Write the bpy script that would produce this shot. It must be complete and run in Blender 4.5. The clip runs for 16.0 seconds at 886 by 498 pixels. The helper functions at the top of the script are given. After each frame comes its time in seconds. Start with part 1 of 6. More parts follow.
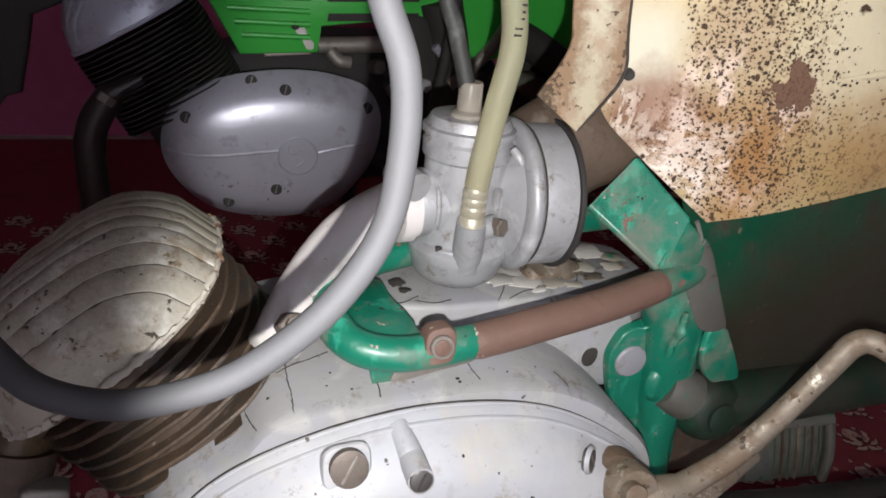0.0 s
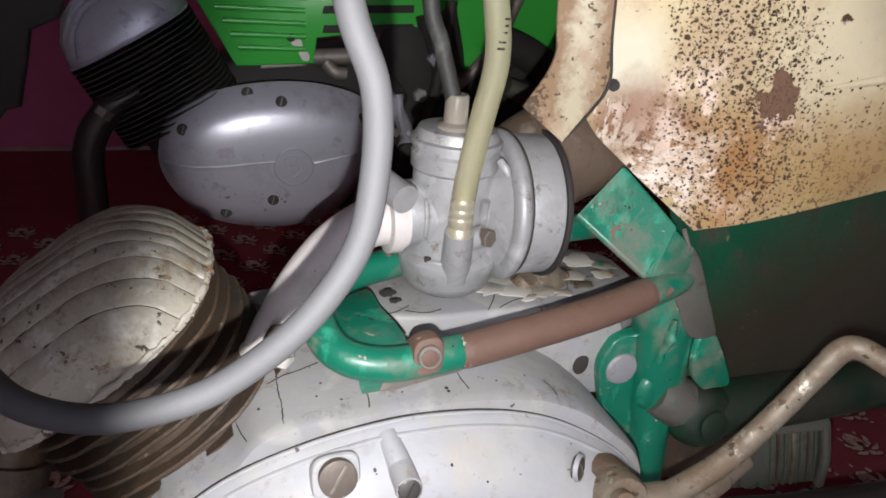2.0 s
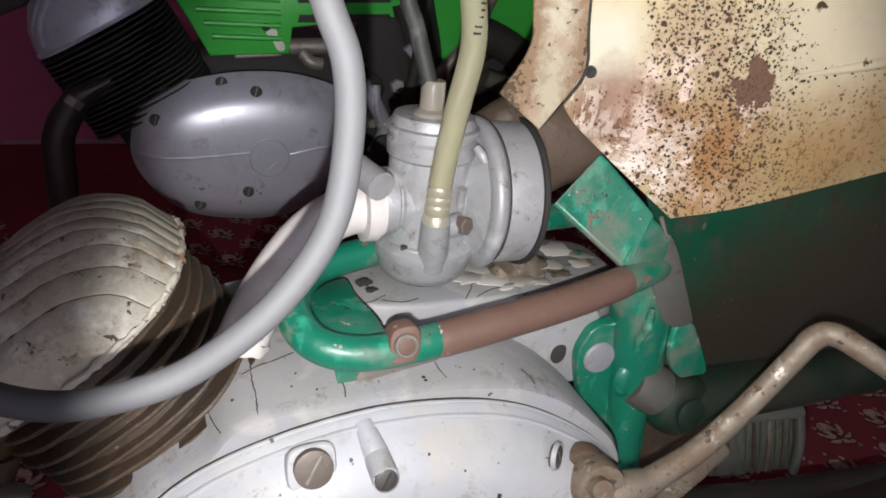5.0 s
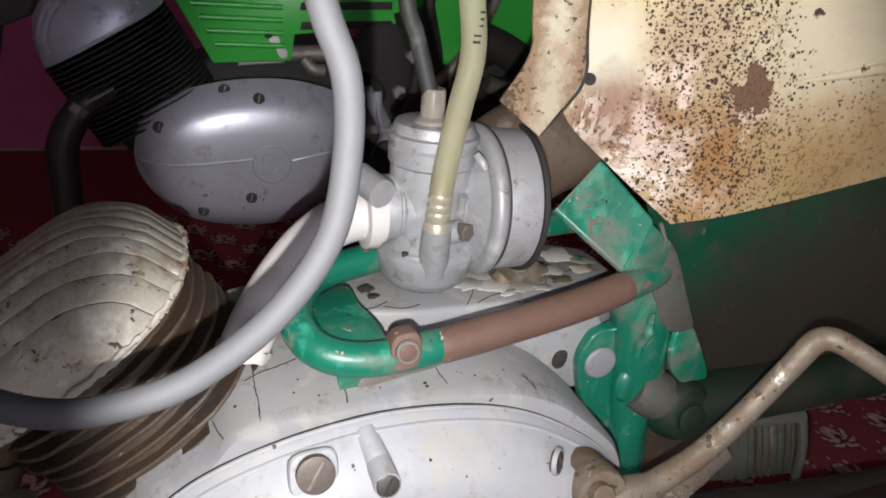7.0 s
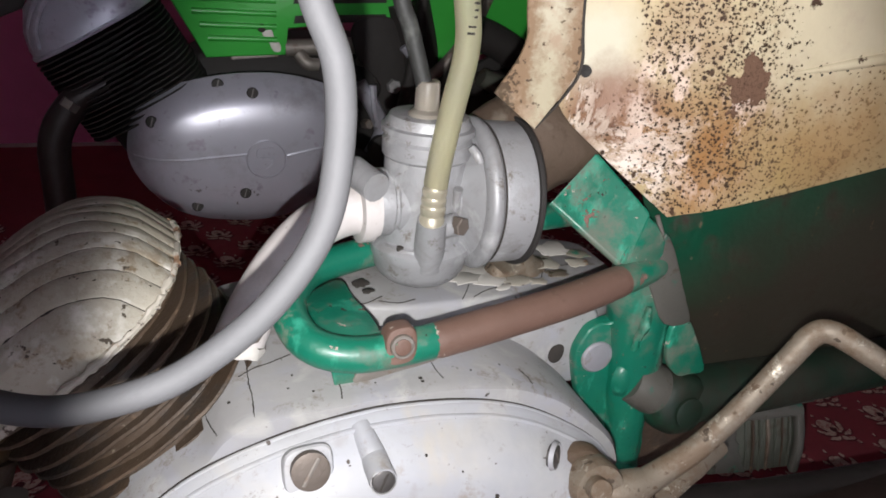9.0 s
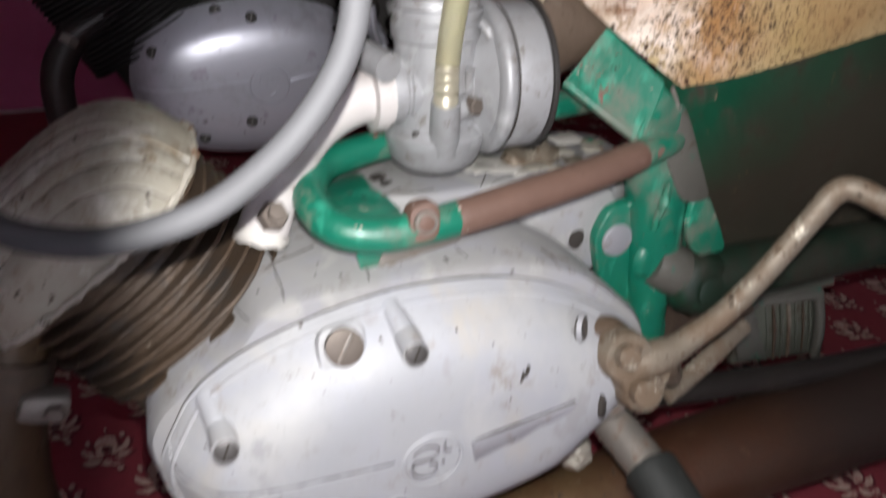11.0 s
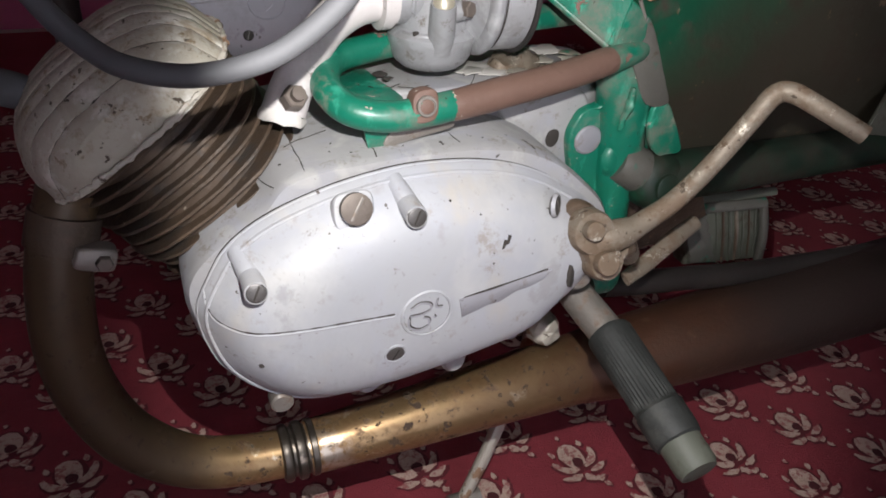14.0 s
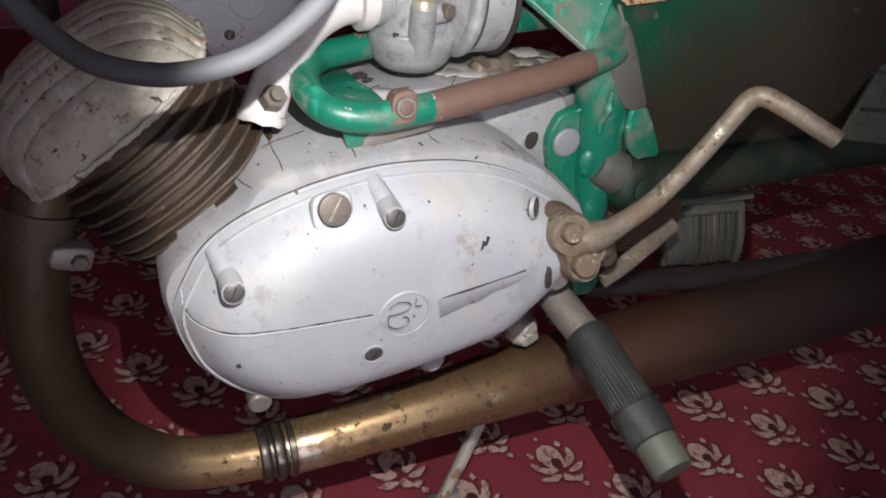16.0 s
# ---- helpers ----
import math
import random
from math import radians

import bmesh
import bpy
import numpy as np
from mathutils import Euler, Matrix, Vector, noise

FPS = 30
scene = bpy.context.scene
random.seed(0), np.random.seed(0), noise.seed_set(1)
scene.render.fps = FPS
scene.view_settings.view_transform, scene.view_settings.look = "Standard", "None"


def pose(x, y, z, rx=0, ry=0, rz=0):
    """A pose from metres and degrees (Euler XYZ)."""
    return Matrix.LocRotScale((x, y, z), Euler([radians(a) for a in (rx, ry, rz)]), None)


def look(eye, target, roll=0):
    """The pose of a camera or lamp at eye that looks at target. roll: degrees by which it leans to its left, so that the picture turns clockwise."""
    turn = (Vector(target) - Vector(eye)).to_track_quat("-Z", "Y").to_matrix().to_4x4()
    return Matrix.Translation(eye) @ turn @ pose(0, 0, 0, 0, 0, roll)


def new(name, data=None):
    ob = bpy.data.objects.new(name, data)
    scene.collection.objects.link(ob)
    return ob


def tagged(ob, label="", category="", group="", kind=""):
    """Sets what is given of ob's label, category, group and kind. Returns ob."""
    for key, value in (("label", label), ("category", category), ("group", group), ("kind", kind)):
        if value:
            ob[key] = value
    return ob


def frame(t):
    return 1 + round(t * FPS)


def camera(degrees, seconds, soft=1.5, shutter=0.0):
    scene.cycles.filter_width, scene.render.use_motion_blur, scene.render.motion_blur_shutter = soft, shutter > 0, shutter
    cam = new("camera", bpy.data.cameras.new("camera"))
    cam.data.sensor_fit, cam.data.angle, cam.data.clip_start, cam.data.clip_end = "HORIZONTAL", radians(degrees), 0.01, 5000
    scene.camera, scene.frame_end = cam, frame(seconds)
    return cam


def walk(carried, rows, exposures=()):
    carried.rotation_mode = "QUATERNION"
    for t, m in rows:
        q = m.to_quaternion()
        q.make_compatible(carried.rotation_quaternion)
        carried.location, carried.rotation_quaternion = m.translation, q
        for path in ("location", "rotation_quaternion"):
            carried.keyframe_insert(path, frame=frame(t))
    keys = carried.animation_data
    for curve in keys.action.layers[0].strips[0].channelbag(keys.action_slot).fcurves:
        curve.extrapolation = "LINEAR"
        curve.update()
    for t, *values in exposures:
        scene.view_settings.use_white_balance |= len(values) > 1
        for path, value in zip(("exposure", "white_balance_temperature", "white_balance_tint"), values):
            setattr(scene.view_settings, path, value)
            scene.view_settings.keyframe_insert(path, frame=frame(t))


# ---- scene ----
cam = camera(62.0, 16.0, soft=1.75, shutter=0.5)
PATH = [
    (0, (-0.001, -0.027, 0.693), (0.618, 1.69, -0.124), 5.7),
    (0.5, (0.002, -0.03, 0.695), (0.614, 1.694, -0.113), 5.5),
    (1, (0.005, -0.029, 0.692), (0.625, 1.69, -0.123), 5.4),
    (1.5, (0.005, -0.032, 0.696), (0.615, 1.693, -0.111), 4.9),
    (2, (0.007, -0.033, 0.698), (0.615, 1.695, -0.104), 5.0),
    (2.5, (0.011, -0.033, 0.695), (0.632, 1.69, -0.109), 5.0),
    (3, (0.009, -0.032, 0.695), (0.645, 1.686, -0.109), 5.2),
    (3.5, (0.008, -0.027, 0.691), (0.645, 1.686, -0.121), 5.3),
    (4, (0.008, -0.025, 0.688), (0.654, 1.68, -0.134), 5.3),
    (4.5, (0.009, -0.029, 0.69), (0.671, 1.673, -0.124), 5.6),
    (7, (0.01, -0.034, 0.695), (0.663, 1.679, -0.104), 5.2),
    (7.5, (0.011, -0.032, 0.693), (0.672, 1.675, -0.114), 5.3),
    (8, (0.011, -0.031, 0.693), (0.677, 1.673, -0.115), 5.3),
    (10.5, (0.013, -0.032, 0.689), (0.667, 1.673, -0.128), 4.8),
    (10.8, (0.012, -0.030, 0.667), (0.678, 1.651, -0.186), 3.5),
    (11, (0.0, -0.047, 0.654), (0.632, 1.611, -0.27), 1.2),
    (11.2, (-0.018, -0.054, 0.637), (0.599, 1.558, -0.374), 3.5),
    (11.3, (-0.024, -0.058, 0.633), (0.582, 1.550, -0.389), 3.6),
    (11.5, (-0.03, -0.07, 0.632), (0.625, 1.515, -0.397), 4.0),
    (12, (-0.038, -0.093, 0.644), (0.67, 1.469, -0.386), 5.1),
    (12.5, (-0.045, -0.103, 0.645), (0.667, 1.458, -0.381), 4.8),
    (13, (-0.045, -0.113, 0.646), (0.633, 1.454, -0.396), 2.8),
    (13.5, (-0.045, -0.108, 0.644), (0.669, 1.443, -0.398), 4.6),
    (14, (-0.045, -0.119, 0.65), (0.644, 1.439, -0.397), 3.8),
    (14.5, (-0.051, -0.117, 0.652), (0.647, 1.443, -0.387), 4.0),
    (15, (-0.049, -0.119, 0.652), (0.653, 1.441, -0.385), 4.0),
    (15.5, (-0.047, -0.12, 0.651), (0.655, 1.452, -0.366), 3.9),
    (16, (-0.043, -0.122, 0.651), (0.689, 1.421, -0.39), 4.9),
]
walk(cam, [(t, look(eye, target, roll)) for t, eye, target, roll in PATH], [(0, 0.0), (10.5, 0.0), (11.5, 0.06), (16, 0.06)])

# ---- light ----
# bright world, added as fill through the opening in the south wall
world = bpy.data.worlds.new("opening_fill")
scene.world = world
world.use_nodes = True
world.node_tree.nodes["Background"].inputs[0].default_value = (0.60, 0.60, 0.70, 1)
world.node_tree.nodes["Background"].inputs[1].default_value = 3.5

torch_data = bpy.data.lights.new("torch_lamp", "SPOT")
torch_data.energy = 12.4
torch_data.color = (1.0, 0.985, 0.975)
torch_data.spot_size = radians(100)
torch_data.spot_blend = 0.30
torch_data.shadow_soft_size = 0.0018
torch = new("torch_lamp", torch_data)
# a beam taller than wide, held just under the lens
torch.matrix_world = look((0.0065, -0.0380, 0.6695), (0.2045, 0.3445, 0.4115), 1.0) @ Matrix.Diagonal((0.525, 1.05, 1.0, 1.0))


# ---- materials ----
def hexmix(c, k):
    return tuple(min(1.0, v * k) for v in c)


class Mat:
    """A node material built step by step: a base colour, layers laid over it by masks, and fine relief."""

    def __init__(self, name, base, rough=0.5, metal=0.0, bump=0.2, grain=300.0, var=0.18, coat=0.0):
        self.m = bpy.data.materials.new(name)
        self.m.use_nodes = True
        self.t = self.m.node_tree
        self.b = self.t.nodes["Principled BSDF"]
        self.co = self.t.nodes.new("ShaderNodeTexCoord").outputs["Object"]
        self.b.inputs["Metallic"].default_value = metal
        self.b.inputs["Coat Weight"].default_value = coat
        self.b.inputs["Coat Roughness"].default_value = 0.2
        n1 = self.noise(14.0, 4)
        n2 = self.noise(grain * 0.35, 6)
        c = self.rgb(base)
        c = self.mix(self.rgb(hexmix(base, 1 - 1.6 * var)), c, self.ramp(n1, 0.25, 0.75))
        c = self.mix(self.rgb(hexmix(base, 1 - var)), c, self.ramp(n2, 0.3, 0.7))
        self.col = c
        self.rough = self.val(rough)
        self.met = self.val(metal)
        self.relief = None
        self.height(self.noise(grain, 4), bump * 0.0006)

    def node(self, kind, **ins):
        n = self.t.nodes.new(kind)
        for k, v in ins.items():
            if isinstance(v, bpy.types.NodeSocket):
                self.t.links.new(v, n.inputs[k])
            else:
                n.inputs[k].default_value = v
        return n

    def rgb(self, c):
        n = self.t.nodes.new("ShaderNodeRGB")
        n.outputs[0].default_value = (*c[:3], 1)
        return n.outputs[0]

    def val(self, v):
        n = self.t.nodes.new("ShaderNodeValue")
        n.outputs[0].default_value = v
        return n.outputs[0]

    def noise(self, scale, detail=5, rough=0.6, stretch=None, shift=0.0, distort=0.0):
        co = self.co
        if stretch or shift:
            mp = self.node("ShaderNodeMapping", Vector=co)
            mp.inputs["Scale"].default_value = stretch or (1, 1, 1)
            mp.inputs["Location"].default_value = (shift, shift * 1.7, shift * 0.6)
            co = mp.outputs[0]
        n = self.node("ShaderNodeTexNoise", Vector=co, Scale=scale, Detail=detail, Roughness=rough, Distortion=distort)
        return n.outputs["Fac"]

    def ramp(self, fac, a, b):
        n = self.node("ShaderNodeMapRange", Value=fac)
        n.inputs["From Min"].default_value = a
        n.inputs["From Max"].default_value = b
        return n.outputs[0]

    def math(self, op, a, b):
        n = self.t.nodes.new("ShaderNodeMath")
        n.operation = op
        for i, v in enumerate((a, b)):
            if isinstance(v, bpy.types.NodeSocket):
                self.t.links.new(v, n.inputs[i])
            else:
                n.inputs[i].default_value = v
        return n.outputs[0]

    def mix(self, a, b, fac):
        n = self.t.nodes.new("ShaderNodeMix")
        n.data_type = "RGBA"
        for i, v in ((0, fac), (6, a), (7, b)):
            self.t.links.new(v, n.inputs[i])
        return n.outputs[2]

    def mixv(self, a, b, fac):
        n = self.t.nodes.new("ShaderNodeMix")
        for i, v in ((0, fac), (2, a), (3, b)):
            self.t.links.new(v, n.inputs[i])
        return n.outputs[0]

    def layer(self, mask, colour, rough=None, metal=None, depth=0.0):
        c = self.rgb(colour) if isinstance(colour, tuple) else colour
        self.col = self.mix(self.col, c, mask)
        if rough is not None:
            self.rough = self.mixv(self.rough, self.val(rough), mask)
        if metal is not None:
            self.met = self.mixv(self.met, self.val(metal), mask)
        if depth:
            self.height(mask, depth)
        return self

    def height(self, fac, distance):
        n = self.node("ShaderNodeBump", Height=fac, Strength=1.0, Distance=distance)
        if self.relief:
            self.t.links.new(self.relief, n.inputs["Normal"])
        self.relief = n.outputs[0]

    def place(self, axis):
        s = self.node("ShaderNodeSeparateXYZ", Vector=self.co)
        return s.outputs[axis]

    def done(self):
        for key, s in (("Base Color", self.col), ("Roughness", self.rough), ("Metallic", self.met), ("Normal", self.relief)):
            self.t.links.new(s, self.b.inputs[key])
        return self.m


def speckled(m, scale, lo, hi, colour, rough=0.8, metal=0.0, depth=-0.0002, shift=0.0, detail=6):
    return m.layer(m.ramp(m.noise(scale, detail, shift=shift), lo, hi), colour, rough, metal, depth)


# silver-painted aluminium of the engine
k = Mat("silver_paint", (0.40, 0.402, 0.42), rough=0.62, metal=0.08, bump=0.25, grain=160, var=0.07)
k.layer(k.ramp(k.noise(24, 5, shift=3.1, distort=1.2), 0.46, 0.68), (0.37, 0.375, 0.41), 0.55)
k.layer(k.ramp(k.noise(13, 5, shift=6.3, distort=0.8), 0.55, 0.72), (0.42, 0.39, 0.35), 0.6)
k.layer(k.ramp(k.noise(16, 4, shift=9.1, stretch=(1, 1, 0.8)), 0.50, 0.75), (0.47, 0.465, 0.455), 0.5)
k.layer(k.ramp(k.noise(45, 7, rough=0.78, shift=7.7), 0.58, 0.68), (0.30, 0.275, 0.255), 0.65, 0.05)
k.layer(k.ramp(k.noise(130, 6, rough=0.8, shift=3.7, stretch=(1, 1, 0.25)), 0.64, 0.74), (0.31, 0.30, 0.30), 0.6, 0.05)
k.layer(k.ramp(k.noise(8, 5, shift=1.1, distort=0.5), 0.52, 0.70), (0.36, 0.365, 0.385), 0.55)
k.layer(k.ramp(k.noise(75, 7, rough=0.8, shift=12.7), 0.61, 0.68), (0.24, 0.225, 0.21), 0.65, 0.05)
speckled(k, 90, 0.72, 0.735, (0.10, 0.085, 0.075), 0.8, 0.0, -0.0001, 1.3, 3)
speckled(k, 210, 0.725, 0.74, (0.13, 0.115, 0.10), 0.8, 0.0, -0.0001, 4.1, 3)
speckled(k, 26, 0.60, 0.66, (0.33, 0.325, 0.335), 0.6, 0.05, 0, 15.0, 7)
k.height(k.noise(35, 3, shift=4.0), 0.0009)
M_SILVER = k.done()

k = Mat("silver_paint_grimy", (0.375, 0.368, 0.365), rough=0.55, metal=0.10, bump=0.25, grain=200, var=0.14)
k.layer(k.ramp(k.noise(20, 5, shift=2.2, distort=1.0), 0.48, 0.66), (0.33, 0.33, 0.36), 0.6)
k.layer(k.ramp(k.noise(33, 5, shift=4.7, distort=0.6), 0.56, 0.68), (0.41, 0.400, 0.388), 0.58)
k.layer(k.ramp(k.noise(55, 7, rough=0.78, shift=6.2), 0.56, 0.66), (0.23, 0.205, 0.18), 0.7)
speckled(k, 110, 0.69, 0.71, (0.06, 0.05, 0.045), 0.85, 0.0, -0.0002, 5.3, 4)
k.height(k.noise(40, 3, shift=4.0), 0.0008)
M_GRIMY = k.done()

k = Mat("carburettor_alloy", (0.37, 0.37, 0.38), rough=0.46, metal=0.25, bump=0.5, grain=320, var=0.14)
k.layer(k.ramp(k.noise(45, 5, shift=2.2, distort=0.8), 0.50, 0.66), (0.27, 0.265, 0.265), 0.55)
k.layer(k.ramp(k.noise(30, 5, shift=5.2), 0.58, 0.70), (0.47, 0.47, 0.475), 0.4, 0.2)
k.layer(k.ramp(k.noise(70, 7, rough=0.78, shift=8.2), 0.57, 0.67), (0.16, 0.14, 0.12), 0.75)
M_CARB = k.done()

k = Mat("head_paint", (0.47, 0.435, 0.36), rough=0.6, metal=0.08, bump=0.8, grain=350, var=0.2)
k.layer(k.ramp(k.noise(22, 5, shift=4.4, distort=0.8), 0.46, 0.62), (0.35, 0.315, 0.25), 0.7)
k.layer(k.ramp(k.noise(38, 7, rough=0.78, shift=7.4), 0.54, 0.62), (0.28, 0.235, 0.175), 0.75)
k.layer(k.ramp(k.noise(40, 5, shift=1.4), 0.55, 0.68), (0.56, 0.54, 0.49), 0.55)
k.layer(k.ramp(k.noise(75, 6, rough=0.75, shift=8.4), 0.57, 0.65), (0.19, 0.14, 0.085), 0.8)
speckled(k, 150, 0.66, 0.69, (0.07, 0.055, 0.04), 0.85, 0.0, -0.0002, 3.3, 3)
M_HEAD = k.done()

k = Mat("cast_iron_brown", (0.098, 0.068, 0.047), rough=0.55, metal=0.15, bump=1.5, grain=260, var=0.3)
k.layer(k.ramp(k.noise(11, 4, shift=7.0), 0.5, 0.66), (0.15, 0.10, 0.065), 0.6)
k.layer(k.ramp(k.noise(26, 5, rough=0.7, shift=4.2), 0.52, 0.66), (0.05, 0.046, 0.043), 0.5)
speckled(k, 20, 0.48, 0.62, (0.07, 0.045, 0.028), 0.6, 0.1, 0, 2.9)
speckled(k, 60, 0.62, 0.72, (0.20, 0.13, 0.08), 0.7, 0.0, 0, 6.1)
speckled(k, 140, 0.68, 0.72, (0.30, 0.25, 0.19), 0.6, 0.1, 0, 2.2)
M_IRON = k.done()

k = Mat("green_enamel", (0.006, 0.175, 0.108), rough=0.40, bump=0.4, grain=160, var=0.22, coat=0.12)
k.layer(k.ramp(k.noise(26, 5, shift=1.2, distort=0.8), 0.46, 0.64), (0.006, 0.15, 0.088), 0.42)
k.layer(k.ramp(k.noise(50, 5, shift=6.6, stretch=(1, 1, 0.5)), 0.56, 0.72), (0.05, 0.36, 0.24), 0.38)
k.layer(k.ramp(k.noise(16, 6, rough=0.7, shift=3.9), 0.50, 0.62), (0.115, 0.145, 0.11), 0.7)
k.layer(k.ramp(k.noise(23, 6, rough=0.7, shift=9.4), 0.58, 0.68), (0.20, 0.20, 0.155), 0.75)
k.layer(k.ramp(k.noise(42, 6, rough=0.7, shift=2.7), 0.640, 0.652), (0.19, 0.105, 0.085), 0.75, 0, -0.0003)
k.layer(k.ramp(k.noise(95, 5, rough=0.65, shift=5.5), 0.665, 0.68), (0.40, 0.33, 0.28), 0.7, 0, -0.0002)
speckled(k, 160, 0.70, 0.72, (0.03, 0.022, 0.018), 0.85, 0.0, -0.0002, 8.8, 3)
k.height(k.noise(45, 3, shift=2.0), 0.0008)
M_GREEN = k.done()

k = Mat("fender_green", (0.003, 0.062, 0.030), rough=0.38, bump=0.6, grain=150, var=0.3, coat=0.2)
# light falloff towards the bottom and rear, painted in as darker brown
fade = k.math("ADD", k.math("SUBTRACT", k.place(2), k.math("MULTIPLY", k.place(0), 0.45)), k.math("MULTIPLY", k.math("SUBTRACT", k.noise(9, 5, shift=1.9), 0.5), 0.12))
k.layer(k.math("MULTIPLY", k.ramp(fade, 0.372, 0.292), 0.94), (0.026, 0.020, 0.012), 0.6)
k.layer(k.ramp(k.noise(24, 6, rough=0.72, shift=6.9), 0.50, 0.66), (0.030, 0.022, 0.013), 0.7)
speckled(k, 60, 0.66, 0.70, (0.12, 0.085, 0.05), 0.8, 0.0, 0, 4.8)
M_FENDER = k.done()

k = Mat("arm_dark_green", (0.010, 0.026, 0.015), rough=0.5, bump=0.5, grain=160, var=0.3)
k.layer(k.ramp(k.noise(12, 6, rough=0.7, shift=2.0), 0.46, 0.6), (0.022, 0.019, 0.012), 0.7)
k.layer(k.ramp(k.noise(20, 6, rough=0.7, shift=5.0), 0.62, 0.72), (0.008, 0.060, 0.032), 0.45)
M_ARM = k.done()
k = Mat("cream_flap", (0.44, 0.385, 0.265), rough=0.45, bump=0.5, grain=150, var=0.12)
off = k.math("ABSOLUTE", k.math("SUBTRACT", k.place(0), 0.2185), 0.0)
rim = k.math("ADD", off, k.math("MULTIPLY", k.math("SUBTRACT", k.noise(75, 6, 0.75, shift=2.0), 0.5), 0.030))
k.layer(k.ramp(rim, 0.003, 0.011), (0.22, 0.14, 0.08), 0.75)
k.layer(k.ramp(k.math("ADD", rim, k.math("MULTIPLY", k.math("SUBTRACT", k.noise(330, 3, shift=9.0), 0.5), 0.03)), 0.0185, 0.020), (0.08, 0.052, 0.03), 0.9, 0, -0.0002)
k.layer(k.ramp(k.noise(26, 6, rough=0.75, shift=1.0), 0.55, 0.66), (0.34, 0.25, 0.17), 0.7)
speckled(k, 200, 0.64, 0.67, (0.09, 0.06, 0.04), 0.85, 0.0, -0.0002, 3.3, 3)
M_FLAP = k.done()
k = Mat("brown_primer", (0.165, 0.095, 0.072), rough=0.6, bump=0.8, grain=240, var=0.22)
speckled(k, 60, 0.62, 0.68, (0.11, 0.065, 0.05), 0.8, 0, 0, 3.3)
k.layer(k.ramp(k.noise(22, 5, shift=5.0, stretch=(0.5, 1, 1)), 0.50, 0.66), (0.20, 0.125, 0.10), 0.6)
speckled(k, 120, 0.66, 0.70, (0.38, 0.32, 0.27), 0.6, 0, 0, 1.8)
speckled(k, 75, 0.735, 0.75, (0.02, 0.26, 0.14), 0.4, 0, 0.0002, 8.8)
M_PRIMER = k.done()

k = Mat("cream_rusty", (0.575, 0.475, 0.290), rough=0.40, bump=0.4, grain=150, var=0.10, coat=0.15)


def around(m, at, far, close, scale=14.0, push=0.07, shift=1.0):
    """A ragged patch round a place: 0 outside, 1 inside."""
    n = m.t.nodes.new("ShaderNodeVectorMath")
    n.operation = "DISTANCE"
    m.t.links.new(m.co, n.inputs[0])
    n.inputs[1].default_value = at
    d = m.math("ADD", n.outputs["Value"], m.math("MULTIPLY", m.math("SUBTRACT", m.noise(scale, 6, 0.65, shift=shift), 0.5), push * 2))
    return m.ramp(d, far, close)


k.layer(k.ramp(k.noise(9, 5, shift=2.0), 0.50, 0.68), (0.50, 0.39, 0.20), 0.5)
k.layer(k.ramp(k.noise(20, 6, rough=0.7, shift=7.0), 0.54, 0.66), (0.42, 0.30, 0.19), 0.5)
# brown wash below the clean blister, orange along the lower edge
wash = k.math("MAXIMUM", around(k, (0.266, 0.351, 0.592), 0.050, 0.020, 26, 0.030, 3.0), k.math("MULTIPLY", around(k, (0.298, 0.342, 0.640), 0.040, 0.010, 24, 0.03, 8.0), 0.4))
k.layer(k.math("MULTIPLY", wash, 0.95), (0.22, 0.105, 0.058), 0.6)
sweep_a = around(k, (0.330, 0.332, 0.572), 0.065, 0.012, 24, 0.045, 6.0)
k.layer(k.math("MULTIPLY", sweep_a, 0.95), (0.29, 0.13, 0.035), 0.6)
sweep_b = around(k, (0.400, 0.330, 0.566), 0.070, 0.015, 20, 0.05, 9.0)
k.layer(k.math("MULTIPLY", sweep_b, 0.75), (0.40, 0.28, 0.10), 0.55)
# pale flaked streaks across
pale = k.math("MULTIPLY", k.ramp(k.noise(48, 6, rough=0.72, shift=4.0, stretch=(1, 1, 0.6)), 0.50, 0.58), around(k, (0.310, 0.340, 0.592), 0.062, 0.030, 18, 0.03, 1.0))
k.layer(pale, (0.72, 0.56, 0.46), 0.45)
flaked = k.math("MULTIPLY", k.ramp(k.noise(70, 7, rough=0.75, shift=2.5, stretch=(1, 1, 1.6)), 0.47, 0.52), around(k, (0.284, 0.345, 0.563), 0.040, 0.020, 26, 0.03, 5.0))
k.layer(flaked, (0.74, 0.62, 0.53), 0.45, 0, 0.0002)
scraped = k.math("MULTIPLY", k.ramp(k.noise(60, 7, rough=0.75, shift=7.5, stretch=(2.2, 1, 0.7)), 0.48, 0.53), around(k, (0.246, 0.362, 0.594), 0.030, 0.016, 30, 0.02, 2.0))
k.layer(scraped, (0.72, 0.60, 0.50), 0.45, 0, 0.0002)
bleached = around(k, (0.392, 0.330, 0.650), 0.062, 0.030, 16, 0.045, 3.5)
k.layer(k.math("MULTIPLY", bleached, 0.5), (0.66, 0.60, 0.45), 0.4)
clean = around(k, (0.250, 0.354, 0.632), 0.034, 0.016, 30, 0.012, 4.0)
k.layer(clean, (0.57, 0.53, 0.40), 0.35)
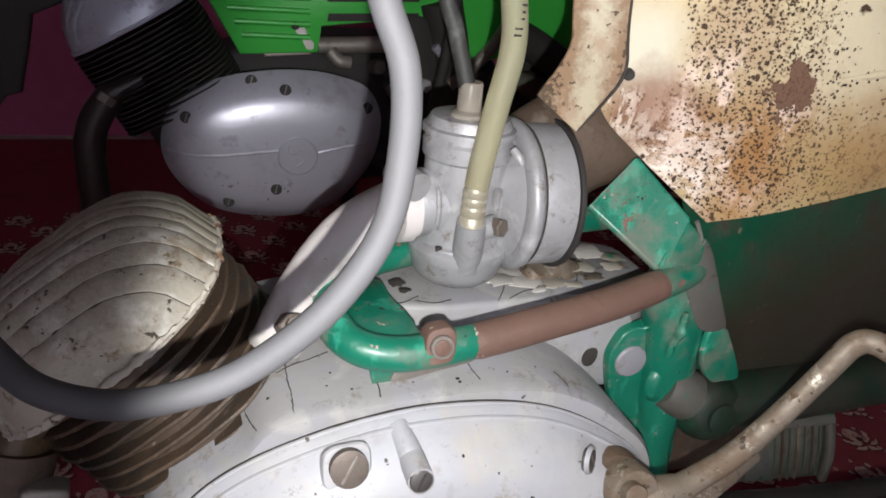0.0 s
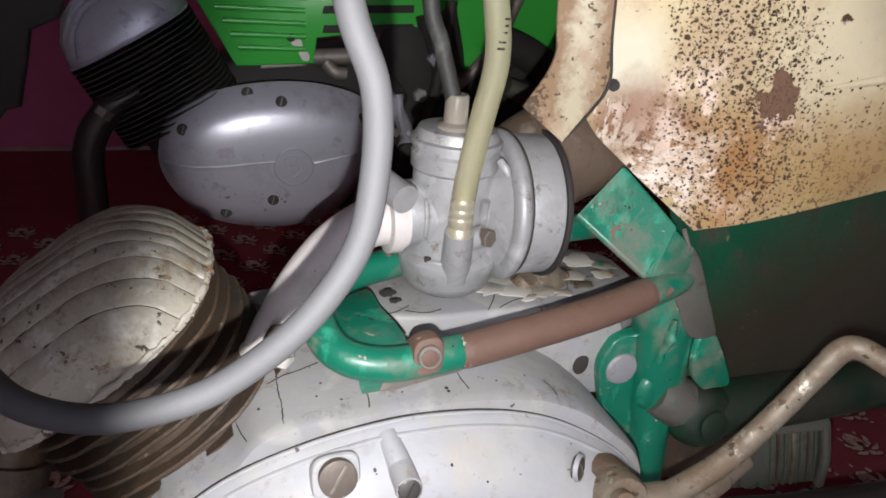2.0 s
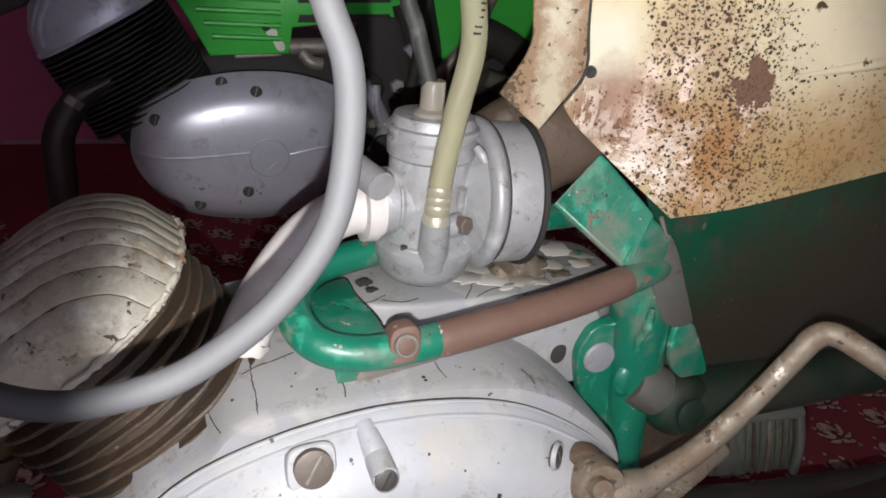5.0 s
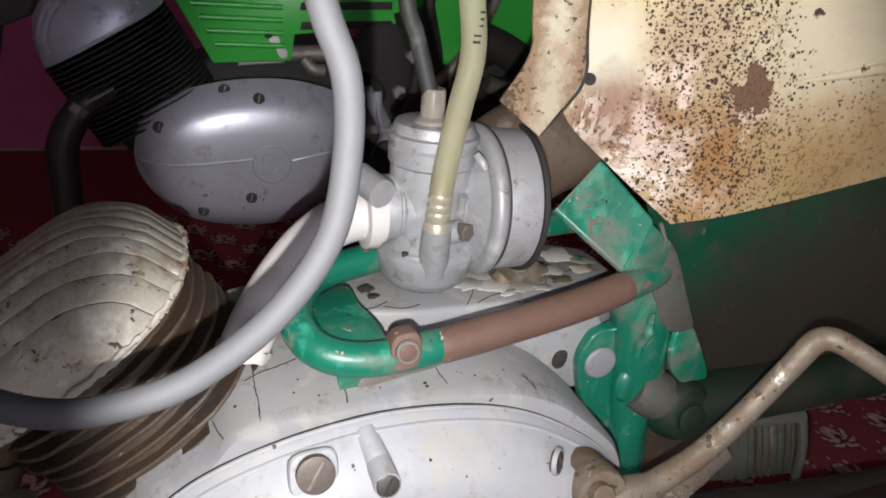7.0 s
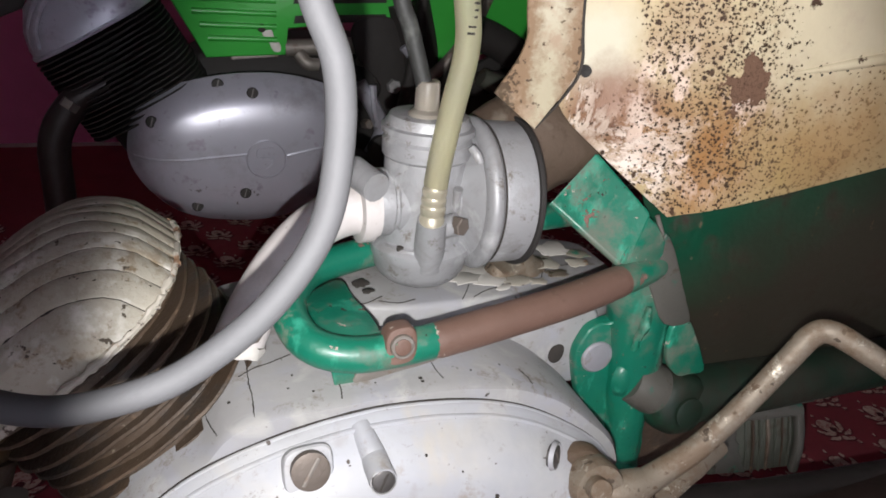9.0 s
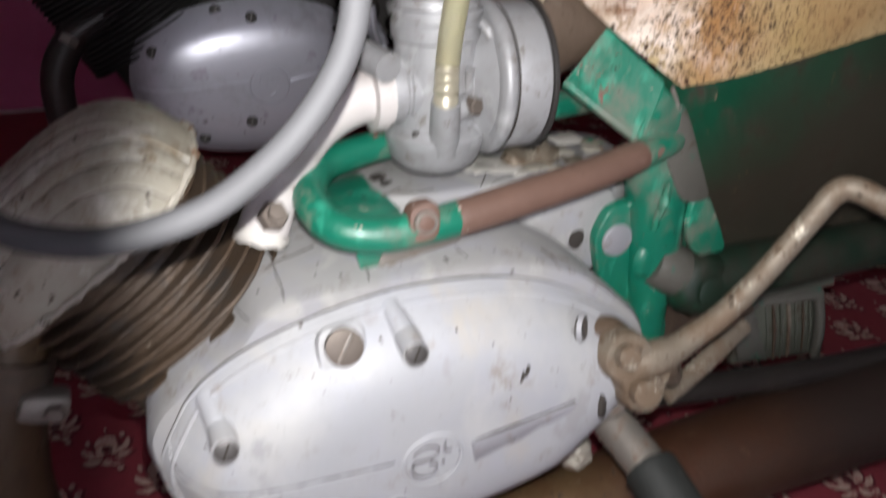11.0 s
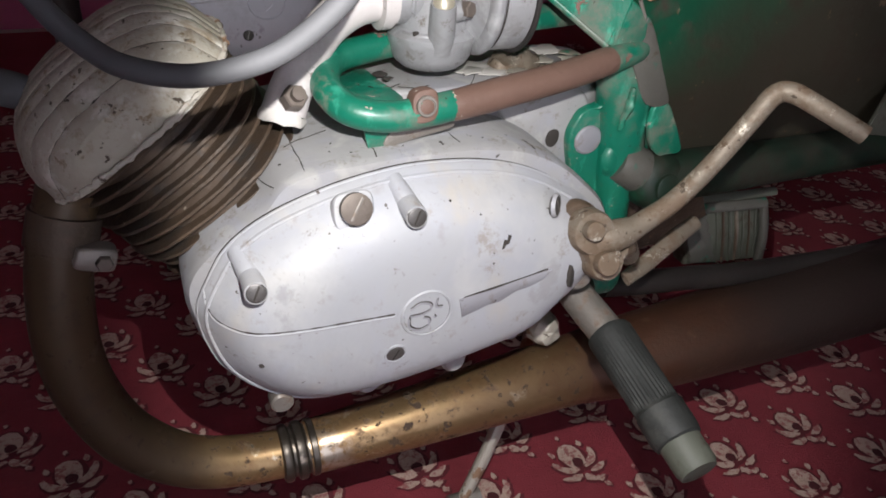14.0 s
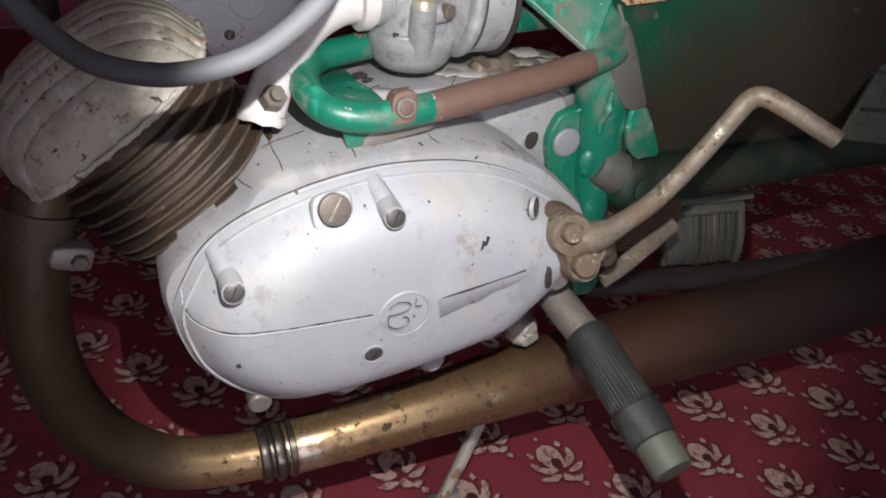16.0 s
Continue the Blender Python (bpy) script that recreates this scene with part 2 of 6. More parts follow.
# rust pits, thickest along the sweep of the panel
band = k.math("MAXIMUM", around(k, (0.330, 0.332, 0.588), 0.075, 0.025, 20, 0.05, 2.0), around(k, (0.318, 0.331, 0.650), 0.068, 0.022, 18, 0.055, 5.0))
band = k.math("MAXIMUM", band, k.math("MULTIPLY", around(k, (0.402, 0.330, 0.570), 0.070, 0.015, 18, 0.06, 8.0), 0.5))
dense = k.math("MAXIMUM", band, k.math("MULTIPLY", k.ramp(k.noise(17, 5, shift=8.0), 0.52, 0.66), 0.22))
dense = k.math("SUBTRACT", dense, k.math("MAXIMUM", k.math("MULTIPLY", clean, 1.5), k.math("MULTIPLY", bleached, 0.20)))
k.layer(k.math("MULTIPLY", k.math("MULTIPLY", dense, k.ramp(k.noise(120, 5, shift=3.0), 0.40, 0.62)), 0.45), (0.32, 0.20, 0.10), 0.7)


def pits(m, scale, amount, size, shift, colour):
    """Separate ragged rust pits, more of them where amount is high."""
    wob = m.node("ShaderNodeTexNoise", Vector=m.co, Scale=scale * 2.0, Detail=3.0)
    v = m.t.nodes.new("ShaderNodeVectorMath")
    v.operation = "MULTIPLY_ADD"
    m.t.links.new(wob.outputs["Color"], v.inputs[0])
    v.inputs[1].default_value = (1.1 / scale,) * 3
    m.t.links.new(m.co, v.inputs[2])
    mp = m.node("ShaderNodeMapping", Vector=v.outputs[0])
    mp.inputs["Location"].default_value = (shift, shift, shift)
    c = m.t.nodes.new("ShaderNodeTexVoronoi")
    c.inputs["Scale"].default_value = scale
    m.t.links.new(mp.outputs[0], c.inputs["Vector"])
    one = m.node("ShaderNodeSeparateColor", Color=c.outputs["Color"])
    here = m.math("LESS_THAN", one.outputs[0], amount)
    reach = m.math("SUBTRACT", m.math("MULTIPLY", one.outputs[1], size), c.outputs["Distance"])
    m.layer(m.math("MULTIPLY", m.ramp(reach, -0.10, 0.02), here), colour, 0.9, 0, -0.0003)


many = k.math("MULTIPLY", dense, 0.82)
pits(k, 330, k.math("ADD", many, 0.03), 0.44, 0.0, (0.050, 0.027, 0.014))
pits(k, 560, k.math("ADD", many, 0.07), 0.52, 3.3, (0.042, 0.023, 0.012))
pits(k, 150, k.math("MULTIPLY", dense, 0.30), 0.29, 6.1, (0.07, 0.036, 0.018))
k.layer(around(k, (0.341, 0.331, 0.616), 0.0125, 0.0115, 85, 0.034, 7.0), (0.14, 0.075, 0.045), 0.85, 0, -0.0003)
k.layer(around(k, (0.275, 0.349, 0.578), 0.0105, 0.0095, 80, 0.026, 3.0), (0.18, 0.095, 0.06), 0.85, 0, -0.0003)
k.layer(k.ramp(k.noise(34, 6, rough=0.65, shift=5.1), 0.72, 0.73), (0.15, 0.08, 0.048), 0.85, 0, -0.0003)
pits(k, 95, k.math("MULTIPLY", k.ramp(k.noise(12, 4, shift=13.0), 0.46, 0.62), 0.16), 0.30, 9.7, (0.06, 0.032, 0.017))
k.layer(k.math("MULTIPLY", around(k, (0.262, 0.352, 0.604), 0.030, 0.012, 40, 0.018, 11.0), 0.80), (0.25, 0.135, 0.085), 0.6)
k.layer(k.math("MULTIPLY", around(k, (0.425, 0.330, 0.576), 0.070, 0.02, 22, 0.05, 12.0), 0.8), (0.33, 0.20, 0.085), 0.6)
M_CREAM = k.done()

k = Mat("cream_patched", (0.50, 0.46, 0.39), rough=0.5, bump=0.6, grain=200, var=0.15)
speckled(k, 30, 0.56, 0.60, (0.25, 0.15, 0.09), 0.8, 0, -0.0002, 1.4)
speckled(k, 120, 0.62, 0.66, (0.06, 0.04, 0.03), 0.9, 0, -0.0002, 3.4)
M_PATCH = k.done()
k = Mat("dull_olive_plate", (0.10, 0.105, 0.082), rough=0.6, bump=0.6, grain=200, var=0.25)
speckled(k, 40, 0.56, 0.66, (0.06, 0.05, 0.035), 0.8, 0, 0, 1.4)
M_OLIVE = k.done()
k = Mat("bare_strip", (0.30, 0.27, 0.215), rough=0.6, bump=0.8, grain=200, var=0.2)
k.layer(k.ramp(k.noise(45, 6, rough=0.7, shift=3.0), 0.52, 0.58), (0.03, 0.20, 0.125), 0.45)
speckled(k, 90, 0.60, 0.66, (0.14, 0.10, 0.075), 0.8, 0, 0, 6.4)
M_BARE = k.done()
k = Mat("grey_sleeve", (0.115, 0.11, 0.095), rough=0.6, metal=0.1, bump=0.8, grain=200, var=0.2)
k.layer(k.ramp(k.noise(40, 6, rough=0.7, shift=5.0), 0.56, 0.62), (0.02, 0.12, 0.08), 0.45)
speckled(k, 90, 0.60, 0.66, (0.07, 0.055, 0.04), 0.8, 0, 0, 6.4)
M_SLEEVE = k.done()
k = Mat("worn_strip", (0.30, 0.295, 0.32), rough=0.55, metal=0.1, bump=0.4, grain=200, var=0.12)
speckled(k, 60, 0.58, 0.64, (0.22, 0.20, 0.20), 0.7, 0, 0, 2.0)
speckled(k, 120, 0.66, 0.68, (0.06, 0.05, 0.05), 0.8, 0, -0.0001, 5.0)
M_STRIP = k.done()

k = Mat("grey_rubber", (0.074, 0.074, 0.079), rough=0.72, bump=0.3, grain=300, var=0.12)
M_HOSE = k.done()
k = Mat("black_rubber", (0.035, 0.036, 0.034), rough=0.6, bump=0.8, grain=300, var=0.25)
speckled(k, 40, 0.55, 0.7, (0.10, 0.105, 0.095), 0.75, 0, 0, 2.0)
M_RUBBER = k.done()
k = Mat("peg_rubber", (0.026, 0.028, 0.026), rough=0.62, bump=0.9, grain=260, var=0.3)
speckled(k, 25, 0.55, 0.75, (0.065, 0.065, 0.058), 0.75, 0, 0, 2.0)
M_PEG = k.done()
k = Mat("soot_black", (0.030, 0.026, 0.024), rough=0.75, bump=0.8, grain=200, var=0.3)
M_BLACK = k.done()
k = Mat("dark_pipe_steel", (0.060, 0.052, 0.048), rough=0.34, metal=0.5, bump=0.5, grain=180, var=0.3)
speckled(k, 30, 0.5, 0.66, (0.03, 0.024, 0.02), 0.6, 0.2, 0, 4.0)
M_PIPE = k.done()
# dark tone for grime and joints, and for shade painted in between parts
k = Mat("dark_line", (0.05, 0.042, 0.036), rough=0.9, bump=0.5, grain=300, var=0.3)
M_GRIME_SHADE = k.done()

k = Mat("bronzed_exhaust", (0.36, 0.24, 0.12), rough=0.28, metal=0.75, bump=0.12, grain=120, var=0.2)
k.layer(k.ramp(k.noise(20, 6, rough=0.7, shift=3.0, distort=0.6), 0.46, 0.62), (0.19, 0.105, 0.045), 0.42, 0.5)
k.layer(k.ramp(k.noise(48, 6, rough=0.75, shift=6.0), 0.56, 0.66), (0.085, 0.048, 0.026), 0.65, 0.2, -0.0001)
k.layer(k.ramp(k.noise(36, 5, shift=9.0), 0.62, 0.70), (0.62, 0.52, 0.38), 0.24, 0.9)
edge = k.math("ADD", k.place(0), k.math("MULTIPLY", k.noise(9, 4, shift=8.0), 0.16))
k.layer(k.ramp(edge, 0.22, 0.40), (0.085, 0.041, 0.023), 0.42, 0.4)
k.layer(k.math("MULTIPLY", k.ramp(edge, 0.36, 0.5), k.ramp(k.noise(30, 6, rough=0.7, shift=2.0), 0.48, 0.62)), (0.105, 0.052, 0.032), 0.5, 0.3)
# front bend painted darker brown, standing in for the shade on it
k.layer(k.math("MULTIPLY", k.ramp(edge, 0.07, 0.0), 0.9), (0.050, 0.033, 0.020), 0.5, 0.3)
# pale blotch by the joint ring, a highlight painted in
k.layer(k.math("MULTIPLY", k.ramp(k.noise(50, 6, rough=0.7, shift=14.0), 0.48, 0.56), around(k, (0.050, 0.315, 0.170), 0.030, 0.01, 40, 0.02, 5.0)), (0.44, 0.38, 0.31), 0.28, 0.8)
speckled(k, 110, 0.61, 0.64, (0.055, 0.032, 0.018), 0.75, 0.1, -0.0002, 7.0, 5)
speckled(k, 42, 0.63, 0.66, (0.075, 0.045, 0.025), 0.7, 0.15, -0.0001, 12.0, 6)
M_EXHAUST = k.done()
k = Mat("rusty_silencer", (0.115, 0.050, 0.028), rough=0.42, metal=0.4, bump=0.9, grain=220, var=0.3)
speckled(k, 18, 0.5, 0.68, (0.07, 0.034, 0.020), 0.6, 0.2, 0, 3.0)
speckled(k, 40, 0.60, 0.70, (0.12, 0.062, 0.036), 0.6, 0.2, 0, 6.0)
# painted darker towards the rear, standing in for light falling off
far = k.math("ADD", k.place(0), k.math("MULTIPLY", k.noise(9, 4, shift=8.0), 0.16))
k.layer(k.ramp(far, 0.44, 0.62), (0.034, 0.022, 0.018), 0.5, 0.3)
M_SILENCER = k.done()
k = Mat("dark_ring_steel", (0.10, 0.085, 0.07), rough=0.35, metal=0.7, bump=0.4, grain=200, var=0.3)
speckled(k, 60, 0.6, 0.68, (0.30, 0.25, 0.2), 0.35, 0.8, 0, 2.0)
M_RING = k.done()
k = Mat("worn_nickel", (0.26, 0.215, 0.165), rough=0.55, metal=0.35, bump=0.7, grain=260, var=0.25)
k.layer(k.ramp(k.noise(32, 7, rough=0.75, shift=2.0), 0.45, 0.58), (0.15, 0.105, 0.07), 0.65, 0.2)
k.layer(k.ramp(k.noise(60, 6, rough=0.75, shift=8.0), 0.58, 0.66), (0.44, 0.40, 0.33), 0.4, 0.5)
speckled(k, 110, 0.60, 0.66, (0.10, 0.065, 0.04), 0.8, 0.1, -0.0001, 4.0)
speckled(k, 95, 0.63, 0.67, (0.060, 0.042, 0.028), 0.8, 0.1, -0.0001, 11.0)
M_NICKEL = k.done()
k = Mat("steel_dirty", (0.30, 0.27, 0.24), rough=0.5, metal=0.5, bump=0.8, grain=260, var=0.25)
speckled(k, 60, 0.56, 0.66, (0.16, 0.11, 0.08), 0.75, 0.1, 0, 4.0)
M_STEEL = k.done()
k = Mat("screw_brown", (0.20, 0.165, 0.14), rough=0.55, metal=0.4, bump=0.6, grain=300, var=0.25)
M_SCREW = k.done()
k = Mat("dark_screw_steel", (0.15, 0.14, 0.135), rough=0.45, metal=0.5, bump=0.6, grain=300, var=0.3)
M_DARK = k.done()
k = Mat("brass", (0.60, 0.55, 0.42), rough=0.38, metal=0.5, bump=0.3, grain=300, var=0.2)
M_BRASS = k.done()
k = Mat("white_flake", (0.60, 0.57, 0.53), rough=0.5, bump=0.6, grain=300, var=0.12)
M_WHITE = k.done()
k = Mat("pale_pipe_paint", (0.60, 0.56, 0.545), rough=0.55, bump=0.4, grain=200, var=0.10)
speckled(k, 30, 0.54, 0.66, (0.47, 0.43, 0.41), 0.6, 0, 0, 3.0)
speckled(k, 110, 0.68, 0.71, (0.20, 0.17, 0.15), 0.8, 0, -0.0001, 6.0, 4)
M_INTAKE = k.done()
k = Mat("purple_grey_alloy", (0.43, 0.43, 0.49), rough=0.33, metal=0.3, bump=0.12, grain=200, var=0.08)
speckled(k, 45, 0.62, 0.70, (0.27, 0.25, 0.30), 0.5, 0.2, 0, 2.0)
k.layer(k.ramp(k.noise(14, 6, rough=0.7, shift=6.0), 0.52, 0.68), (0.29, 0.285, 0.31), 0.45)
speckled(k, 70, 0.68, 0.71, (0.12, 0.11, 0.11), 0.6, 0.1, 0, 4.0)
M_ALLOY = k.done()
k = Mat("dirty_air_box", (0.15, 0.105, 0.075), rough=0.6, bump=1.0, grain=200, var=0.3)
k.layer(k.ramp(k.noise(26, 5, shift=2.0, distort=1.0), 0.50, 0.64), (0.20, 0.165, 0.13), 0.55)
k.layer(k.ramp(k.noise(34, 6, rough=0.7, shift=6.0), 0.54, 0.64), (0.07, 0.045, 0.03), 0.7)
M_BOX = k.done()
k = Mat("green_plastic", (0.045, 0.42, 0.055), rough=0.32, bump=0.2, grain=150, var=0.10, coat=0.2)
M_PLASTIC = k.done()
k = Mat("plum_wall", (0.42, 0.085, 0.175), rough=0.8, bump=0.8, grain=60, var=0.15)
M_WALL = k.done()
k = Mat("dull_ceiling", (0.55, 0.52, 0.48), rough=0.9, bump=0.8, grain=60, var=0.10)
M_CEIL = k.done()

k = Mat("carpet_red", (0.33, 0.043, 0.060), rough=0.95, bump=3.0, grain=420, var=0.30)
speckled(k, 55, 0.52, 0.66, (0.24, 0.034, 0.046), 0.95, 0, 0, 2.0)
M_CARPET = k.done()
k = Mat("carpet_flower", (0.70, 0.50, 0.41), rough=0.95, bump=3.0, grain=420, var=0.28)
k.layer(k.ramp(k.noise(130, 5, rough=0.7, shift=3.0), 0.50, 0.60), (0.34, 0.12, 0.115), 0.95)
M_FLOWER = k.done()
k = Mat("carpet_dark", (0.10, 0.017, 0.022), rough=0.95, bump=2.0, grain=420, var=0.28)
M_FDARK = k.done()
k = Mat("carpet_outline", (0.165, 0.024, 0.033), rough=0.95, bump=2.0, grain=420, var=0.28)
M_FEDGE = k.done()


def clear_tube(name, colour):
    m = bpy.data.materials.new(name)
    m.use_nodes = True
    b = m.node_tree.nodes["Principled BSDF"]
    b.inputs["Base Color"].default_value = (*colour, 1)
    b.inputs["Roughness"].default_value = 0.30
    b.inputs["Transmission Weight"].default_value = 0.75
    b.inputs["IOR"].default_value = 1.2
    return m


M_FUEL = clear_tube("yellowed_clear_hose", (0.70, 0.67, 0.47))
M_NIPPLE = clear_tube("milky_nipple", (0.75, 0.68, 0.58))

from mathutils.bvhtree import BVHTree


# ---- shape helpers ----
def spline(points, per=8, closed=False):
    """A smooth line through the points (each a tuple of any length)."""
    p = [Vector(q) if len(q) > 2 else Vector((*q, 0)) for q in points]
    n = len(p)
    out = []
    for i in range(n if closed else n - 1):
        a, b = p[i], p[(i + 1) % n]
        z = p[i - 1] if closed or i else a + (a - b)
        c = p[(i + 2) % n] if closed or i < n - 2 else b + (b - a)
        for j in range(per):
            t = j / per
            out.append(0.5 * (2 * a + (b - z) * t + (2 * z - 5 * a + 4 * b - c) * t * t + (3 * a - z - 3 * b + c) * t ** 3))
    if not closed:
        out.append(p[-1])
    return out


def rings_to_mesh(bm, rings, closed=True, cap=True):
    vs = [[bm.verts.new(v) for v in r] for r in rings]
    n = len(vs[0])
    for a, b in zip(vs, vs[1:]):
        for i in range(n if closed else n - 1):
            j = (i + 1) % n
            bm.faces.new((a[i], a[j], b[j], b[i]))
    if cap:
        for r in (vs[0][::-1], vs[-1]):
            bm.faces.new(r)


def tube(bm, points, radius, seg=16, per=8, flat=1.0, smooth=True):
    """A round bar along a smooth line; radius may be one number or one for each point."""
    line = spline(points, per) if smooth else [Vector(p) for p in points]
    rs = radius if isinstance(radius, (list, tuple)) else [radius] * len(points)
    if smooth:
        rs = [v.x for v in spline([(r, 0, 0) for r in rs], per)]
    up = None
    rings = []
    for i, p in enumerate(line):
        d = (line[min(i + 1, len(line) - 1)] - line[max(i - 1, 0)]).normalized()
        if up is None:
            up = d.orthogonal().normalized()
        up = (up - d * up.dot(d)).normalized()
        side = d.cross(up)
        rings.append([p + rs[i] * (math.cos(2 * math.pi * k / seg) * up + flat * math.sin(2 * math.pi * k / seg) * side) for k in range(seg)])
    rings_to_mesh(bm, rings)


def lathe(bm, origin, axis, profile, seg=40):
    """Profile of (radius, height along the axis), from end to end."""
    a = Vector(axis).normalized()
    u = a.orthogonal().normalized()
    v = a.cross(u)
    o = Vector(origin)
    rings = [[o + a * h + max(r, 1e-5) * (math.cos(2 * math.pi * k / seg) * u + math.sin(2 * math.pi * k / seg) * v) for k in range(seg)] for r, h in profile]
    rings_to_mesh(bm, rings)


def inset(line, d):
    """A closed flat line (x, y) moved inwards by d."""
    n = len(line)
    area = sum(line[i].x * line[(i + 1) % n].y - line[(i + 1) % n].x * line[i].y for i in range(n))
    s = 1 if area > 0 else -1
    out = []
    for i in range(n):
        t = (line[(i + 1) % n] - line[i - 1]).normalized()
        out.append(line[i] + Vector((-t.y, t.x, 0)) * s * d)
    return out


class Frame:
    def __init__(self, o, u, v):
        self.o, self.u, self.v = Vector(o), Vector(u).normalized(), Vector(v).normalized()
        self.n = self.u.cross(self.v).normalized()

    def at(self, a, b, c=0.0):
        return self.o + self.u * a + self.v * b + self.n * c


# u to the rear, v up: the normal points to the near side (-y)
SIDE = Frame((0, 0, 0), (1, 0, 0), (0, 0, 1))


def shrink(line, d):
    """A closed flat line drawn together by d towards its middle, each way."""
    xs, ys = [p.x for p in line], [p.y for p in line]
    cx, cy, hx, hy = (min(xs) + max(xs)) / 2, (min(ys) + max(ys)) / 2, (max(xs) - min(xs)) / 2, (max(ys) - min(ys)) / 2
    return [Vector((cx + (p.x - cx) * (1 - d / hx), cy + (p.y - cy) * (1 - d / hy), 0)) for p in line]


def slab(bm, fr, line, layers, how=inset):
    """Layers of (inset, height along the frame's normal) of one closed outline."""
    rings_to_mesh(bm, [[fr.at(p.x, p.y, h) for p in how(line, d)] for d, h in layers])


def plate(bm, fr, line, lo, hi, bevel=0.0015):
    slab(bm, fr, line, [(bevel, lo), (0, lo + bevel), (0, hi - bevel), (bevel * 0.4, hi - bevel * 0.3), (bevel, hi)])


def roundish(a, b, n=2.0, seg=56, du=0.0, dv=0.0):
    out = []
    for k in range(seg):
        t = 2 * math.pi * k / seg
        c, s = math.cos(t), math.sin(t)
        out.append(Vector((du + a * math.copysign(abs(c) ** (2 / n), c), dv + b * math.copysign(abs(s) ** (2 / n), s), 0)))
    return out


def part(name, bm, material, parent, label=""):
    bmesh.ops.recalc_face_normals(bm, faces=bm.faces)
    me = bpy.data.meshes.new(name)
    bm.to_mesh(me)
    bm.free()
    me.materials.append(material)
    me.polygons.foreach_set("use_smooth", [True] * len(me.polygons))
    me.set_sharp_from_angle(angle=radians(38))
    ob = new(name, me)
    ob.parent = parent
    if parent is not None and parent.type == "EMPTY":
        ob.matrix_parent_inverse = Matrix.Translation(-parent.location)
    if label:
        ob["label"] = label
    return ob


def made(fn, *args, **kw):
    bm = bmesh.new()
    fn(bm, *args, **kw)
    return bm


def thing(name, place, label, category, group=""):
    e = new(name)
    e.location = place
    e.empty_display_size = 0.05
    return tagged(e, label, category, group)


def wobble(bm, amount, scale):
    for v in bm.verts:
        v.co += noise.noise_vector(v.co * scale) * amount
    return bm


# ---- the room ----
def box(bm, lo, hi):
    vs = [bm.verts.new((x, y, z)) for x in (lo[0], hi[0]) for y in (lo[1], hi[1]) for z in (lo[2], hi[2])]
    for f in ((0, 1, 3, 2), (4, 6, 7, 5), (0, 4, 5, 1), (2, 3, 7, 6), (0, 2, 6, 4), (1, 5, 7, 3)):
        bm.faces.new([vs[i] for i in f])


def setting(name, lo, hi, material, label):
    ob = part(name, made(box, lo, hi), material, None)
    return tagged(ob, label, name.split("_")[0], kind="structure")


setting("floor", (-2.0, -1.6, -0.1), (2.6, 2.5, -0.006), M_CEIL, "plain hard floor under the red carpet")
setting("wall_north", (-2.1, 2.36, -0.1), (2.7, 2.5, 2.6), M_WALL, "plum pink painted wall of the room")
setting("wall_west", (-2.1, -1.6, -0.1), (-2.0, 2.36, 2.6), M_WALL, "plum pink painted wall of the room")
# unseen opening in the south wall, added to let fill light in
setting("wall_south", (-2.1, -1.7, -0.1), (-0.5, -1.6, 2.6), M_CEIL, "plain wall behind the walk, beside an opening added for fill light")
setting("wall_south_far", (0.5, -1.7, -0.1), (2.7, -1.6, 2.6), M_CEIL, "plain wall behind the walk, beside an opening added for fill light")
setting("lintel", (-0.5, -1.7, 2.1), (0.5, -1.6, 2.6), M_CEIL, "plain wall over an opening added for fill light")
setting("wall_east", (2.6, -1.6, -0.1), (2.7, 2.36, 2.6), M_CEIL, "plain dull wall of the room")
setting("ceiling", (-2.0, -1.6, 2.5), (2.6, 2.36, 2.6), M_CEIL, "plain dull ceiling of the room")


def pile(bm, lo, hi, step):
    nx, ny = int((hi[0] - lo[0]) / step), int((hi[1] - lo[1]) / step)
    grid = [[bm.verts.new((lo[0] + i * step, lo[1] + j * step, 0.0012 * noise.noise(Vector((i * 0.31, j * 0.37, 0))))) for j in range(ny + 1)] for i in range(nx + 1)]
    for i in range(nx):
        for j in range(ny):
            bm.faces.new((grid[i][j], grid[i + 1][j], grid[i + 1][j + 1], grid[i][j + 1]))


carpet = part("carpet", made(pile, (-1.9, -1.2), (2.5, 2.3), 0.05), M_CARPET, None)
tagged(carpet, "dark red carpet with rows of beige flower motifs", "carpet", kind="structure")


def blob(bm, line, z):
    bm.faces.new([bm.verts.new((p[0], p[1], z)) for p in line])


